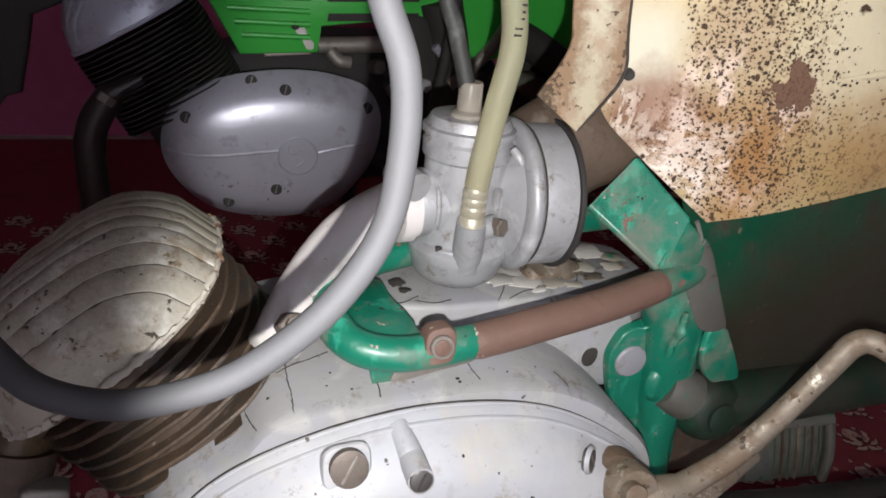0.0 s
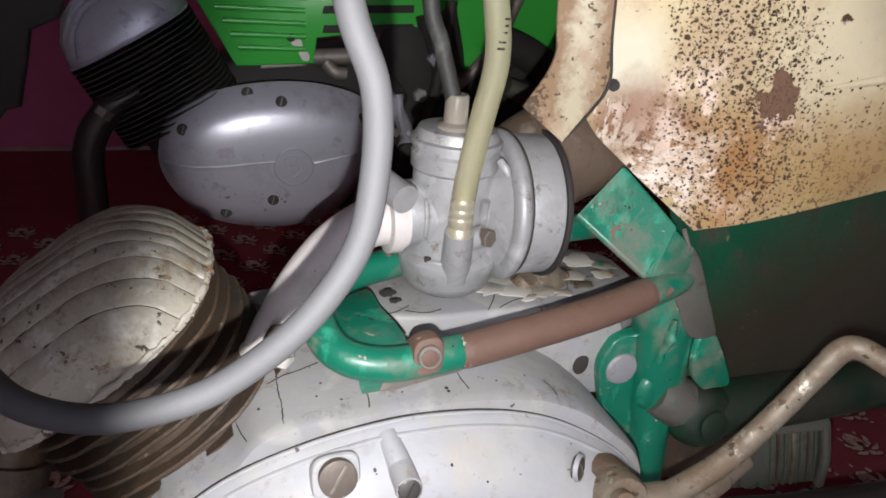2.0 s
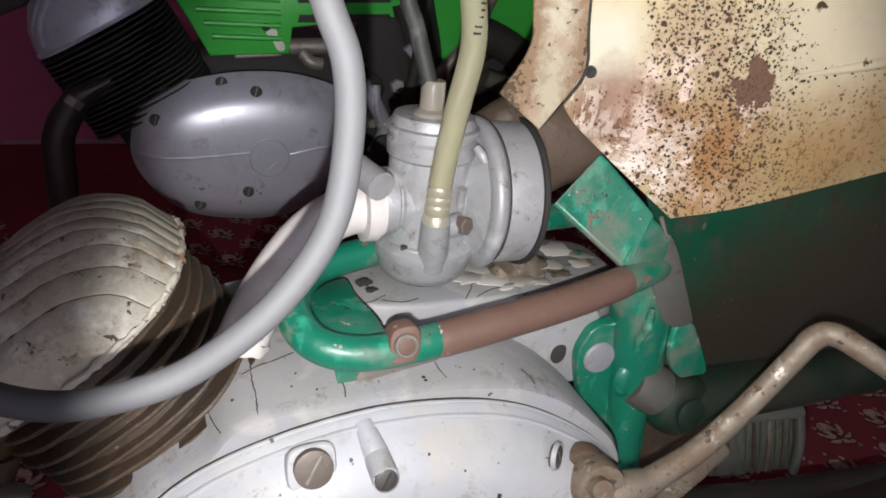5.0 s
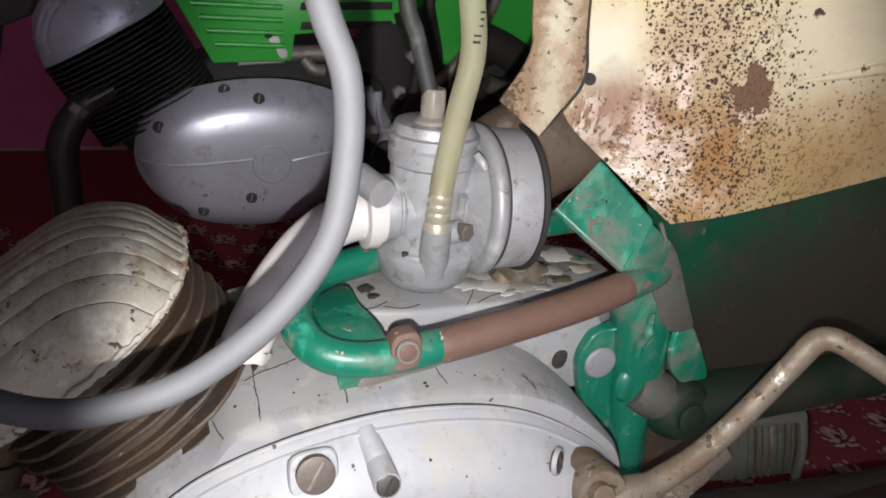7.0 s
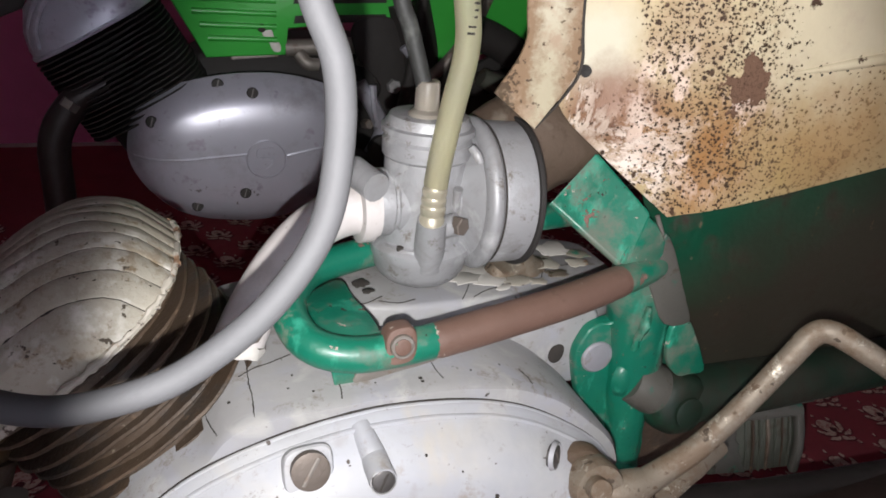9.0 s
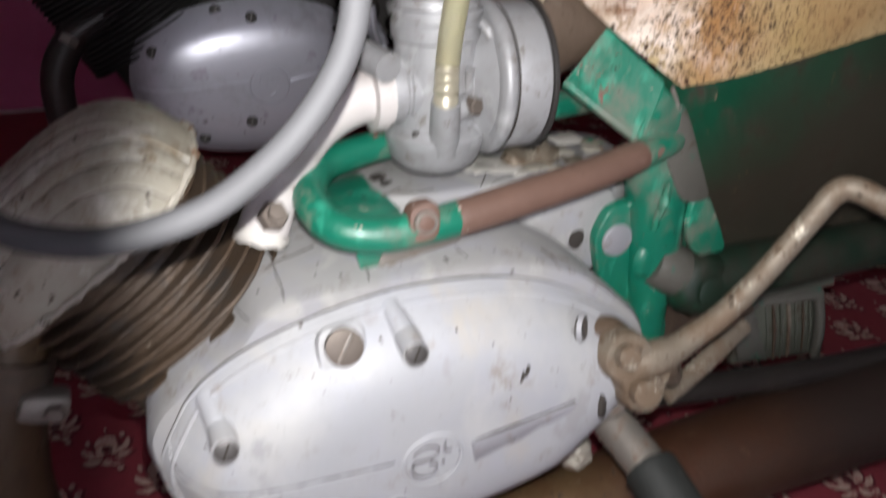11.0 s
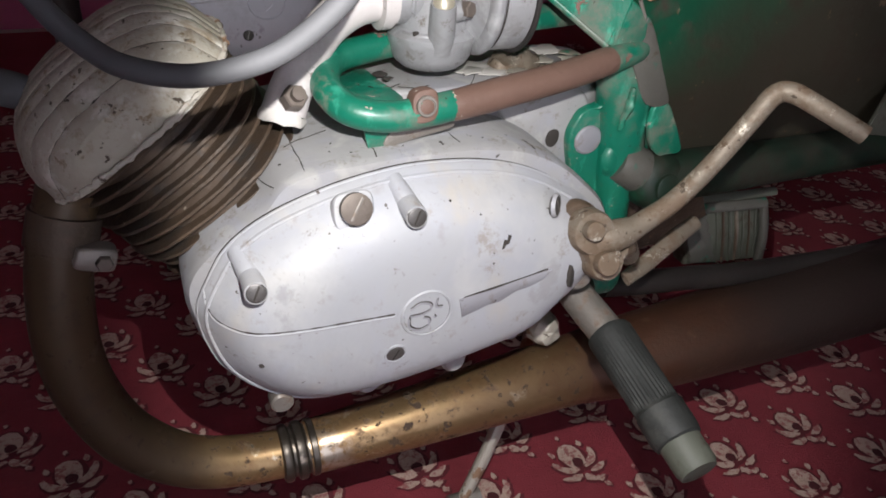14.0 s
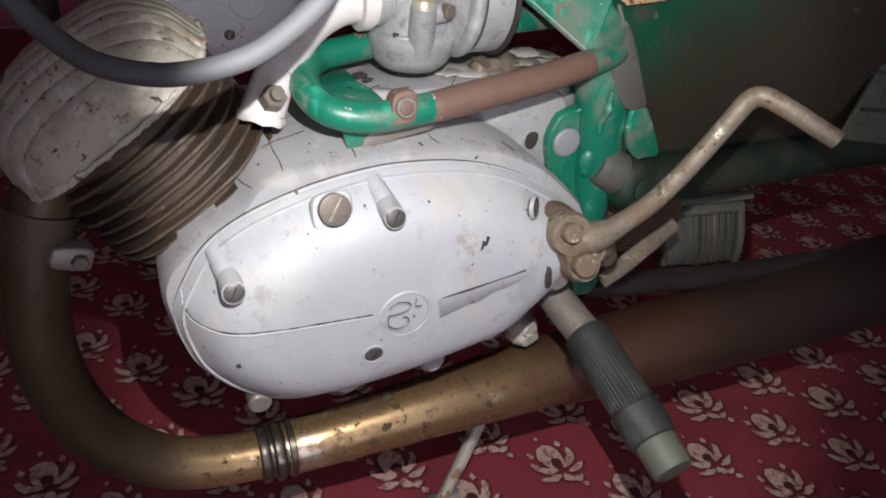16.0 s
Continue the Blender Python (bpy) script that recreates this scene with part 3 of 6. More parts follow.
def motif(rng):
    """One flower of the carpet: a broad bud, a dark heart and curling leaves, as flat outlines round (0, 0)."""
    light, dark = [], []

    def leaf(x0, y0, ang, ln, w, bend=0.0):
        pts = []
        for s in (1, -1):
            row = []
            for i in range(7):
                t = i / 6
                r = ln * t
                a = ang + bend * t
                x = x0 + r * math.cos(a)
                y = y0 + r * math.sin(a)
                ww = s * w * math.sin(math.pi * (0.08 + 0.90 * t)) * (1 + rng.uniform(-0.15, 0.15))
                row.append((x - ww * math.sin(a), y + ww * math.cos(a)))
            pts += row if s == 1 else row[::-1]
        light.append(pts)

    d = math.pi / 180
    light.append([(-0.0085, -0.006), (-0.0125, 0.004), (-0.0130, 0.013), (-0.0095, 0.022), (-0.003, 0.0262), (0.0035, 0.0258), (0.0100, 0.021), (0.0130, 0.012), (0.0120, 0.003), (0.0085, -0.006)])
    leaf(-0.004, -0.0085, 172 * d, 0.029, 0.0046, -0.55)
    leaf(0.004, -0.0085, 8 * d, 0.029, 0.0046, 0.55)
    leaf(-0.021, 0.000, 122 * d, 0.012, 0.0032, -0.3)
    leaf(0.021, 0.000, 58 * d, 0.012, 0.0032, 0.3)
    leaf(-0.006, -0.0165, 188 * d, 0.023, 0.0040, -0.35)
    leaf(0.006, -0.0165, -8 * d, 0.022, 0.0040, 0.35)
    leaf(-0.018, 0.016, 100 * d, 0.009, 0.0030)
    leaf(0.018, 0.016, 80 * d, 0.009, 0.0030)
    leaf(-0.002, -0.016, -95 * d, 0.013, 0.0050, 0.4)
    leaf(0.003, -0.026, -40 * d, 0.012, 0.0040, 0.6)
    leaf(0.010, -0.034, -100 * d, 0.008, 0.0034, 0.4)
    leaf(0.001, 0.034, 70 * d, 0.006, 0.0022)
    dark.append([(0.0062 * math.cos(t), -0.001 + 0.0062 * math.sin(t)) for t in np.linspace(0, 6.28, 12)[:-1]])
    return light, dark


def flowers():
    rng = random.Random(4)
    ob = {M_FLOWER: bmesh.new(), M_FDARK: bmesh.new(), M_FEDGE: bmesh.new()}
    a, b = Vector((0.115, 0.013)), Vector((0.052, 0.079))
    for m in range(-22, 14):
        for n in range(-6, 20):
            c = Vector((0.585, 0.389)) + a * m + b * n
            if not (-1.1 < c.x < 1.7 and -0.1 < c.y < 1.9):
                continue
            turn = 0.20 + rng.uniform(-0.06, 0.06)
            size = 1.08 + rng.uniform(-0.06, 0.06)
            light, dark = motif(rng)
            shade = []
            for line in light:
                mx, my = sum(p[0] for p in line) / len(line), sum(p[1] for p in line) / len(line)
                shade.append([(mx + 1.30 * (x - mx) + 0.0012, my + 1.22 * (y - my) - 0.0014) for x, y in line])
            for some, mat, z in ((shade, M_FEDGE, 0.0014), (light, M_FLOWER, 0.0028), (dark, M_FDARK, 0.0044)):
                for i, line in enumerate(some):
                    pts = []
                    for x, y in line:
                        x += rng.uniform(-0.0009, 0.0009)
                        y += rng.uniform(-0.0009, 0.0009)
                        pts.append((c.x + size * (x * math.cos(turn) - y * math.sin(turn)), c.y + size * (x * math.sin(turn) + y * math.cos(turn))))
                    blob(ob[mat], pts, z + 0.00008 * i)
    tagged(part("flower_motif", ob[M_FLOWER], M_FLOWER, carpet, "beige woven flowers"), kind="stuff")
    tagged(part("flower_edge", ob[M_FEDGE], M_FEDGE, carpet, "darker weave round the flowers"), kind="stuff")
    tagged(part("flower_heart", ob[M_FDARK], M_FDARK, carpet, "dark woven hearts of the flowers"), kind="stuff")


flowers()

# ---- the moped ----
moped = thing("moped", (0.2, 0.38, 0.0), "old moped, silver engine, chipped green frame, rusty cream panel", "moped")


def screw(parent, at, r=0.0075, ang=0.8, material=None, axis=(0, -1, 0), name="screw", h=0.003, slot=None):
    bm = bmesh.new()
    lathe(bm, at, axis, [(0, -0.004), (r, -0.004), (r, h * 0.6), (r * 0.85, h), (0, h)], 24)
    s = part(name, bm, material or M_SCREW, parent)
    a = Vector(axis).normalized()
    u = a.orthogonal().normalized()
    u = (u * math.cos(ang) + a.cross(u) * math.sin(ang)).normalized()
    fr = Frame(Vector(at) + a * (h + 0.0001), u, a.cross(u))
    bm = bmesh.new()
    plate(bm, fr, [Vector(p) for p in ((-r * 0.8, -r * 0.1, 0), (r * 0.8, -r * 0.1, 0), (r * 0.8, r * 0.1, 0), (-r * 0.8, r * 0.1, 0))], 0.0, 0.0004, 0.0001)
    part("slot", bm, slot or M_GRIME_SHADE, s)
    return s


def hexbolt(parent, at, r=0.007, h=0.006, axis=(0, -1, 0), material=None, name="bolt", label=""):
    a = Vector(axis).normalized()
    bm = bmesh.new()
    lathe(bm, at, axis, [(0, -0.004), (r, -0.004), (r, h * 0.8), (r * 0.86, h), (0, h)], 6)
    return part(name, bm, material or M_SCREW, parent, label)


# crankcase
COVER = spline([(-0.034, 0.357), (-0.024, 0.381), (-0.011, 0.401), (0.013, 0.418), (0.046, 0.431), (0.078, 0.439), (0.115, 0.443), (0.16, 0.440), (0.20, 0.429),
                (0.237, 0.408), (0.262, 0.387), (0.272, 0.366), (0.262, 0.340), (0.240, 0.315), (0.212, 0.290), (0.150, 0.272), (0.085, 0.261), (0.035, 0.262),
                (0.004, 0.277), (-0.020, 0.303), (-0.031, 0.330)], 5, True)
CASE = spline([(-0.040, 0.36), (-0.034, 0.384), (-0.012, 0.405), (0.012, 0.421), (0.036, 0.442), (0.10, 0.449), (0.17, 0.448), (0.215, 0.436), (0.25, 0.412),
               (0.275, 0.385), (0.280, 0.36), (0.262, 0.33), (0.215, 0.290), (0.15, 0.276), (0.08, 0.268), (0.03, 0.270), (-0.005, 0.29), (-0.03, 0.32)], 5, True)
bm = bmesh.new()
slab(bm, SIDE, CASE, [(0.02, -0.47), (0.0, -0.46), (0.0, -0.302), (0.003, -0.2965), (0.02, -0.2955)], shrink)
crankcase = part("crankcase", wobble(bm, 0.0006, 40), M_GRIMY, moped, "silver painted crankcase with flaking patches")

bm = bmesh.new()
slab(bm, SIDE, COVER, [(0.02, -0.2950), (0.0, -0.2950), (0.0, -0.2932), (0.0006, -0.2916), (0.0022, -0.2894), (0.006, -0.2845), (0.011, -0.2777), (0.017, -0.2710),
                       (0.024, -0.2650), (0.032, -0.2610), (0.042, -0.2586), (0.055, -0.2574), (0.068, -0.2568)], shrink)
cover = part("engine_cover", wobble(bm, 0.0005, 30), M_SILVER, moped, "smooth silver painted engine side cover")


def surface(ob):
    """Looks up places on a finished mesh: along y towards it from the near side, or straight down on it."""
    dg = BVHTree.FromPolygons([v.co for v in ob.data.vertices], [p.vertices for p in ob.data.polygons])

    def near(x, z):
        hit = dg.ray_cast(Vector((x, 0.0, z)), Vector((0, 1, 0)))
        return hit[0].y if hit[0] else 0.30

    def down(x, y):
        hit = dg.ray_cast(Vector((x, y, 0.7)), Vector((0, 0, -1)))
        return hit[0].z if hit[0] else 0.44

    return near, down


cover_y, _ = surface(cover)
_, case_z = surface(crankcase)
bm = bmesh.new()
slab(bm, SIDE, COVER, [(0.02, -0.2964), (-0.0004, -0.2962), (-0.0004, -0.2950), (0.02, -0.2948)], shrink)
part("gasket", bm, M_GRIME_SHADE, moped, "dark gasket line")
bm = bmesh.new()
tube(bm, [(p.x, 0.2935, p.y) for p in shrink(COVER, 0.0006) + shrink(COVER, 0.0006)[:1]], 0.0013, 8, 1, 1, False)
part("cover_rim", wobble(bm, 0.0003, 150), M_SILVER, cover)
bead = shrink(COVER, 0.0052)
bm = bmesh.new()
tube(bm, [(p.x, cover_y(p.x, p.y) + 0.0007, p.y) for p in bead + bead[:1]], 0.0017, 8, 1, 1, False)
part("cover_bead", bm, M_SILVER, cover, "raised bead along the rim of the cover")



def line_on(bm, pts, r, y, per=6):
    tube(bm, [(x, y, z) for x, z in pts], r, 6, per)


# crease of the cover with its grime
CREASE = spline([(-0.0285, 0.372), (-0.0275, 0.361), (-0.019, 0.3535), (0.02, 0.3510), (0.06, 0.350), (0.089, 0.3495)], 8)
bm = bmesh.new()
tube(bm, [(p.x, cover_y(p.x, p.y) + 0.0006, p.y) for p in CREASE], 0.0011, 8, 1, 1, False)
part("crease", bm, M_SILVER, cover)
rng = random.Random(5)
bm = bmesh.new()
tube(bm, [(p.x, cover_y(p.x, p.y + 0.002) + 0.0002, p.y + 0.0019) for p in CREASE], [rng.uniform(0.0003, 0.0009) for p in CREASE], 6, 1, 1, False)
part("dark_line", bm, M_GRIME_SHADE, cover, "dark grime in the crease")
# raised sword-shaped strip behind the badge
bm = bmesh.new()
plate(bm, SIDE, [Vector((x, z, 0)) for x, z in ((0.136, 0.3540), (0.160, 0.3575), (0.182, 0.3615), (0.207, 0.3655), (0.2015, 0.3580), (0.190, 0.3535), (0.181, 0.3525), (0.168, 0.3455), (0.158, 0.3445), (0.139, 0.3380))], -0.270, -0.2560, 0.0004)
part("raised_strip", bm, M_STRIP, cover, "grey worn raised strip")
bm = bmesh.new()
tube(bm, [(0.139, 0.2562, 0.3552), (0.160, 0.2562, 0.3583), (0.182, 0.2563, 0.3622), (0.204, 0.2568, 0.3660)], [0.0003, 0.0008, 0.0004, 0.0007], 6, 6)
part("dark_line", bm, M_GRIME_SHADE, cover)
# round badge with a cast mark
BADGE = (0.1125, 0.347)
badge = part("badge", made(lathe, (BADGE[0], 0.2595, BADGE[1]), (0, -1, 0), [(0, -0.002), (0.0193, -0.002), (0.0193, 0.0028), (0.0184, 0.0038), (0.0172, 0.0038), (0.0165, 0.0026), (0, 0.0026)], 40), M_SILVER, cover, "round cast badge")
part("ring_grime", made(lathe, (BADGE[0], 0.2595, BADGE[1]), (0, -1, 0), [(0.0160, 0.0015), (0.0166, 0.0029), (0.0169, 0.0029), (0.0172, 0.0015)], 40), M_GRIME_SHADE, badge)
part("rim_grime", made(lathe, (BADGE[0], 0.2595, BADGE[1]), (0, -1, 0), [(0.0185, 0.0005), (0.0193, 0.0022), (0.0197, 0.0022), (0.0205, 0.0005)], 40), M_GRIMY, badge)
for pts in ([(-0.012, 0.0065), (-0.005, 0.0105), (0.0025, 0.0085), (0.003, 0.004), (-0.003, 0.0012), (-0.0125, 0.0005)], [(-0.0125, -0.001), (-0.0118, -0.008), (-0.005, -0.0118), (0.002, -0.009), (0.002, -0.004), (-0.002, -0.002)], [(0.0075, 0.0115), (0.0070, 0.0065), (0.0080, 0.0048), (0.0115, 0.0046)], [(0.006, -0.002), (0.0068, -0.004)]):
    part("mark_grime", made(line_on, [(BADGE[0] + x, BADGE[1] + z) for x, z in pts], 0.0008, 0.2571), M_GRIME_SHADE, badge)
    part("cast_mark", made(line_on, [(BADGE[0] + x - 0.0006, BADGE[1] + z - 0.0010) for x, z in pts], 0.0010, 0.2570), M_STRIP, badge)

# screws of the cover in their bosses
for x, z, r, dx in ((0.0, 0.387, 0.0068, 0.0), (0.1023, 0.4238, 0.0068, 0.0)):
    bm = bmesh.new()
    line, wide = [], []
    for t in (1.0, 0.75, 0.5, 0.3, 0.15, 0.0):
        bx, bz = x - 0.0050 * t, z + 0.0105 * t
        proud = 0.0060 * (1 - t) ** 0.9 - 0.0016 * t
        r0 = 0.0074 - 0.0004 * t
        line.append((bx, cover_y(bx, bz) + r0 - proud if t else 0.2590, bz))
        wide.append(r0)
    tube(bm, line, wide, 24, 4)
    boss = part("screw_boss", bm, M_SILVER, cover)
    bm = bmesh.new()
    lathe(bm, (x, 0.2575, z), (0, -1, 0.25), [(0.0060, -0.003), (0.0074, -0.003), (0.0073, 0.0006), (0.0066, 0.0008), (0.0062, -0.003)], 28)
    part("boss_rim", bm, M_GRIMY, boss)
    screw(cover, (x, 0.2575, z), r - 0.0007, 0.3, M_DARK, (0, -1, 0.25), h=0.0012)
# filler plug on a square pad
bm = bmesh.new()
PAD = Frame((0.0655, 0.2728, 0.4285), (1, 0, 0.10), (0, 0.35, 1))
rings_to_mesh(bm, [[PAD.at(p.x, p.y + dv, h) for p in shrink(roundish(0.0136, 0.0128, 3.6, 48, 0.0005, -0.0026), d)] for d, h, dv in ((0.002, -0.030, -0.009), (0.0, -0.020, -0.005), (0.0, -0.006, -0.0008), (0.0003, -0.0024, 0.0), (0.0012, -0.0012, 0.0), (0.004, -0.0008, 0.0), (0.010, -0.0006, 0.0))])
pad = part("plug_pad", bm, M_SILVER, cover)
screw(cover, (0.0658, 0.2660, 0.4305), 0.0102, 0.2, M_SCREW, (0, -1, 0.35), "filler_plug", 0.0012, M_STEEL)
# lower and rear screws
screw(cover, (0.0905, cover_y(0.0905, 0.3165), 0.3165), 0.0066, 0.4, M_DARK, (0, -1, -0.2), h=0.001)
part("screw_seat", made(lathe, (0.0905, cover_y(0.0905, 0.3165), 0.3165), (0, -1, -0.1), [(0.0064, -0.003), (0.0088, -0.003), (0.0082, 0.0008), (0.0070, 0.0008), (0.0066, -0.003)], 28), M_SILVER, cover)
screw(cover, (0.2105, 0.2668, 0.411), 0.0068, 1.4, M_DARK, (0.75, -0.8, 0.2), h=0.0006, slot=M_STEEL)
bm = bmesh.new()
lathe(bm, (0.2092, 0.2683, 0.411), (0.75, -0.8, 0.2), [(0.0066, 0.0), (0.0088, 0.0), (0.0078, 0.0026), (0.0070, 0.0026), (0.0066, 0.0)], 28)
part("boss_rim", bm, M_GRIMY, cover)
for x, z, r in ((0.0, 0.325, 0.002), (0.13, 0.425, 0.0008), (0.15, 0.415, 0.0006)):
    part("paint_chip", made(lathe, (x, cover_y(x, z), z), (0, -1, 0), [(0, -0.002), (r, -0.002), (r, 0.0006), (0, 0.0008)], 7), M_GRIME_SHADE, cover)
for x, z in ((0.1672, 0.3922), (0.1702, 0.3950)):
    bm = bmesh.new()
    y = cover_y(x, z)
    plate(bm, Frame((x, y, z), (1, 0, 0), (0, 0, 1)), [Vector(p) for p in ((-0.0016, -0.0036, 0), (0.0006, -0.0030, 0), (0.0019, 0.0030, 0), (-0.0002, 0.0036, 0))], -0.002, 0.0006, 0.0002)
    part("paint_chip", bm, M_GRIME_SHADE, cover)
part("drain_bolt", made(lathe, (0.0145, 0.290, 0.269), (0, -1, 0), [(0, -0.006), (0.0085, -0.006), (0.0085, 0.006), (0.007, 0.0075), (0, 0.0075)], 28), M_STEEL, crankcase)
for x, y, z in ((0.155, 0.297, 0.262), (0.205, 0.30, 0.279), (0.085, 0.30, 0.256)):
    bm = bmesh.new()
    lathe(bm, (x, y + 0.03, z), (0, -1, 0), [(0, 0), (0.011, 0.0), (0.011, 0.03), (0.008, 0.033), (0, 0.033)], 18)
    part("case_lug", wobble(bm, 0.001, 90), M_GRIMY, crankcase)

# joints on the top of the crankcase and its rear boss
for pts in ([(0.0885, 0.329), (0.0898, 0.318), (0.0900, 0.309), (0.0890, 0.3005)], [(0.0425, 0.347), (0.0418, 0.332), (0.0424, 0.318), (0.0415, 0.301)], [(0.037, 0.342), (0.047, 0.346), (0.056, 0.3475), (0.068, 0.352)],
            [(0.1480, 0.322), (0.1485, 0.313), (0.1500, 0.305)], [(0.016, 0.345), (0.018, 0.325), (0.022, 0.303)], [(0.205, 0.318), (0.208, 0.309), (0.2075, 0.302)]):
    ln = spline(pts, 8)
    part("case_joint", made(tube, [(p.x + rng.uniform(-0.0003, 0.0003), p.y, case_z(p.x, p.y) + 0.0001) for p in ln], [rng.uniform(0.0002, 0.0005) for p in ln], 6, 1, 1, False), M_GRIME_SHADE, crankcase)
for x, y, r in ((0.1365, 0.3075, 0.0013), (0.1368, 0.3042, 0.0011), (0.062, 0.318, 0.0007), (0.075, 0.311, 0.0008), (0.110, 0.309, 0.0006), (0.030, 0.322, 0.0010), (0.066, 0.330, 0.0007), (0.170, 0.312, 0.0007)):
    part("paint_chip", made(lathe, (x, y, case_z(x, y)), (0, 0, 1), [(0, -0.002), (r, -0.002), (r, 0.0003), (0, 0.0004)], 7), M_GRIME_SHADE, crankcase)
bm = bmesh.new()
plate(bm, SIDE, spline([(0.205, 0.452), (0.255, 0.463), (0.285, 0.452), (0.292, 0.425), (0.285, 0.395), (0.265, 0.392), (0.225, 0.425)], 4, True), -0.42, -0.362, 0.004)
ear = part("rear_ear", wobble(bm, 0.0008, 60), M_GRIMY, crankcase, "pale flaking cast ear")
bm = bmesh.new()
plate(bm, SIDE, spline([(0.2518, 0.4150), (0.2535, 0.4225), (0.2590, 0.4250), (0.2640, 0.4225), (0.2645, 0.4150), (0.2610, 0.4095), (0.2555, 0.4095)], 4, True), -0.366, -0.3620, 0.0006)
part("ear_hole", bm, M_GRIME_SHADE, ear)
# top of the gearbox under the carburettor, with loose flakes
bm = bmesh.new()
plate(bm, Frame((0, 0, 0), (1, 0, 0), (0, 1, 0)), roundish(0.110, 0.048, 4, 48, 0.205, 0.413), 0.430, 0.466, 0.004)
hump = part("gearbox_top", wobble(bm, 0.0012, 45), M_GRIMY, crankcase, "pale gearbox top with flaking paint")
for pts in ([(0.183, 0.366), (0.192, 0.380), (0.198, 0.392)], [(0.128, 0.374), (0.140, 0.369), (0.152, 0.372)], [(0.105, 0.375), (0.118, 0.372), (0.132, 0.380)], [(0.192, 0.368), (0.205, 0.376), (0.222, 0.381)], [(0.250, 0.385), (0.262, 0.400), (0.290, 0.405)]):
    ln = spline(pts, 6)
    part("case_joint", made(tube, [(p.x, p.y, 0.4664) for p in ln], [0.0003] * len(ln), 6, 1, 1, False), M_GRIME_SHADE, hump)
rng = random.Random(11)
for i, (x, y, big, m) in enumerate(((0.2020, 0.402, 0.020, M_WHITE), (0.2120, 0.386, 0.017, M_WHITE), (0.1940, 0.390, 0.015, M_WHITE), (0.2290, 0.380, 0.013, M_PATCH), (0.2160, 0.372, 0.006, M_WHITE), (0.2440, 0.376, 0.008, M_PATCH),
                                    (0.2620, 0.385, 0.010, M_NICKEL), (0.2590, 0.404, 0.017, M_PATCH), (0.2770, 0.422, 0.019, M_WHITE), (0.2950, 0.412, 0.012, M_BARE), (0.2860, 0.398, 0.009, M_PATCH), (0.1200, 0.391, 0.007, M_GRIME_SHADE), (0.1215, 0.378, 0.005, M_GRIME_SHADE))):
    n = rng.randint(10, 15)
    turn = rng.uniform(0, 3)
    line = []
    for j in range(n):
        a = 6.283 * j / n
        r = big * rng.uniform(0.55, 1.1)
        line.append(Vector((x + r * math.cos(a + turn), y + 0.75 * r * math.sin(a + turn), 0)))
    bm = bmesh.new()
    tip = Frame((x, y, 0.4676 + 0.0003 * i), (1, 0, rng.uniform(-0.06, 0.10)), (0, 1, rng.uniform(-0.04, 0.08)))
    plate(bm, tip, [Vector((p.x - x, p.y - y, 0)) for p in line], 0, 0.0006, 0.0001)
    part("paint_flake", wobble(bm, 0.0009, 90), m, hump)
bm = bmesh.new()
slab(bm, Frame((0.238, 0.402, 0.468), (1, 0.3, 0), (-0.3, 1, 0)), roundish(0.024, 0.014, 2.4, 40), [(0.0, -0.002), (0.001, 0.003), (0.003, 0.006), (0.006, 0.008), (0.010, 0.009), (0.0125, 0.0092)], shrink)
part("dirt_lump", wobble(wobble(bm, 0.005, 75), 0.002, 190), M_NICKEL, hump, "crumpled beige lump of dirt and paint")

# cylinder and head
TILT = radians(37)
CYL = Frame((-0.051, 0.385, 0.463), (math.cos(TILT), 0, math.sin(TILT)), (0, 1, 0))
AX = -Vector((math.sin(TILT), 0, -math.cos(TILT)))
CYL.n = AX
cylinder = part("cylinder", made(lathe, CYL.at(0, 0, -0.105), AX, [(0, 0), (0.061, 0), (0.061, 0.10), (0, 0.10)], 40), M_IRON, moped, "brown cast iron cylinder with thin fins")
for i in range(10):
    h = -0.0935 + i * 0.0098
    s = 0.0710 - 0.0014 * abs(math.sin(i * 2.1)) - (0.004 if i < 2 else 0.0)
    bm = bmesh.new()
    slab(bm, CYL, roundish(s, s * 0.97, 2.7), [(0.03, h - 0.0006), (0.0010, h), (0.0, h + 0.0013), (0.0010, h + 0.0026), (0.03, h + 0.0034)], shrink)
    part("fin", wobble(wobble(bm, 0.0010, 45), 0.0003, 160), M_IRON, cylinder)
RH = 0.0765
head = part("cylinder_head", made(slab, CYL, roundish(RH - 0.006, RH - 0.006, 2.7), [(0.02, -0.0005), (0.0, 0.001), (0.0, 0.012), (0.02, 0.014)], shrink), M_HEAD, moped, "silver painted cylinder head with parallel fins")


def head_fin(bm, v0, v1, low=0.0):
    """One upright fin of the head between two planes across it, with a rounded back."""
    rings = []
    for t in (0.0, 0.06, 0.5, 0.94, 1.0):
        v = v0 + (v1 - v0) * t
        q = max(0.02, 1 - abs(v / RH) ** 2.7) ** (1 / 2.7)
        ln = RH * q - low - (0.0004 if t in (0.0, 1.0) else 0)
        top = 0.018 + 0.036 * max(0.0, 1 - (v / (0.112 if v > 0 else 0.080)) ** 2) - low - (0.0004 if t in (0.0, 1.0) else 0)
        row = []
        for i in range(25):
            u = -1 + 2 * i / 24
            row.append(CYL.at(ln * u, v, 0.002 + top * max(0.0, 1 - abs(u) ** 3.2) ** 0.55))
        row.append(CYL.at(ln, v, 0.0))
        row.insert(0, CYL.at(-ln, v, 0.0))
        rings.append(row)
    rings_to_mesh(bm, rings)


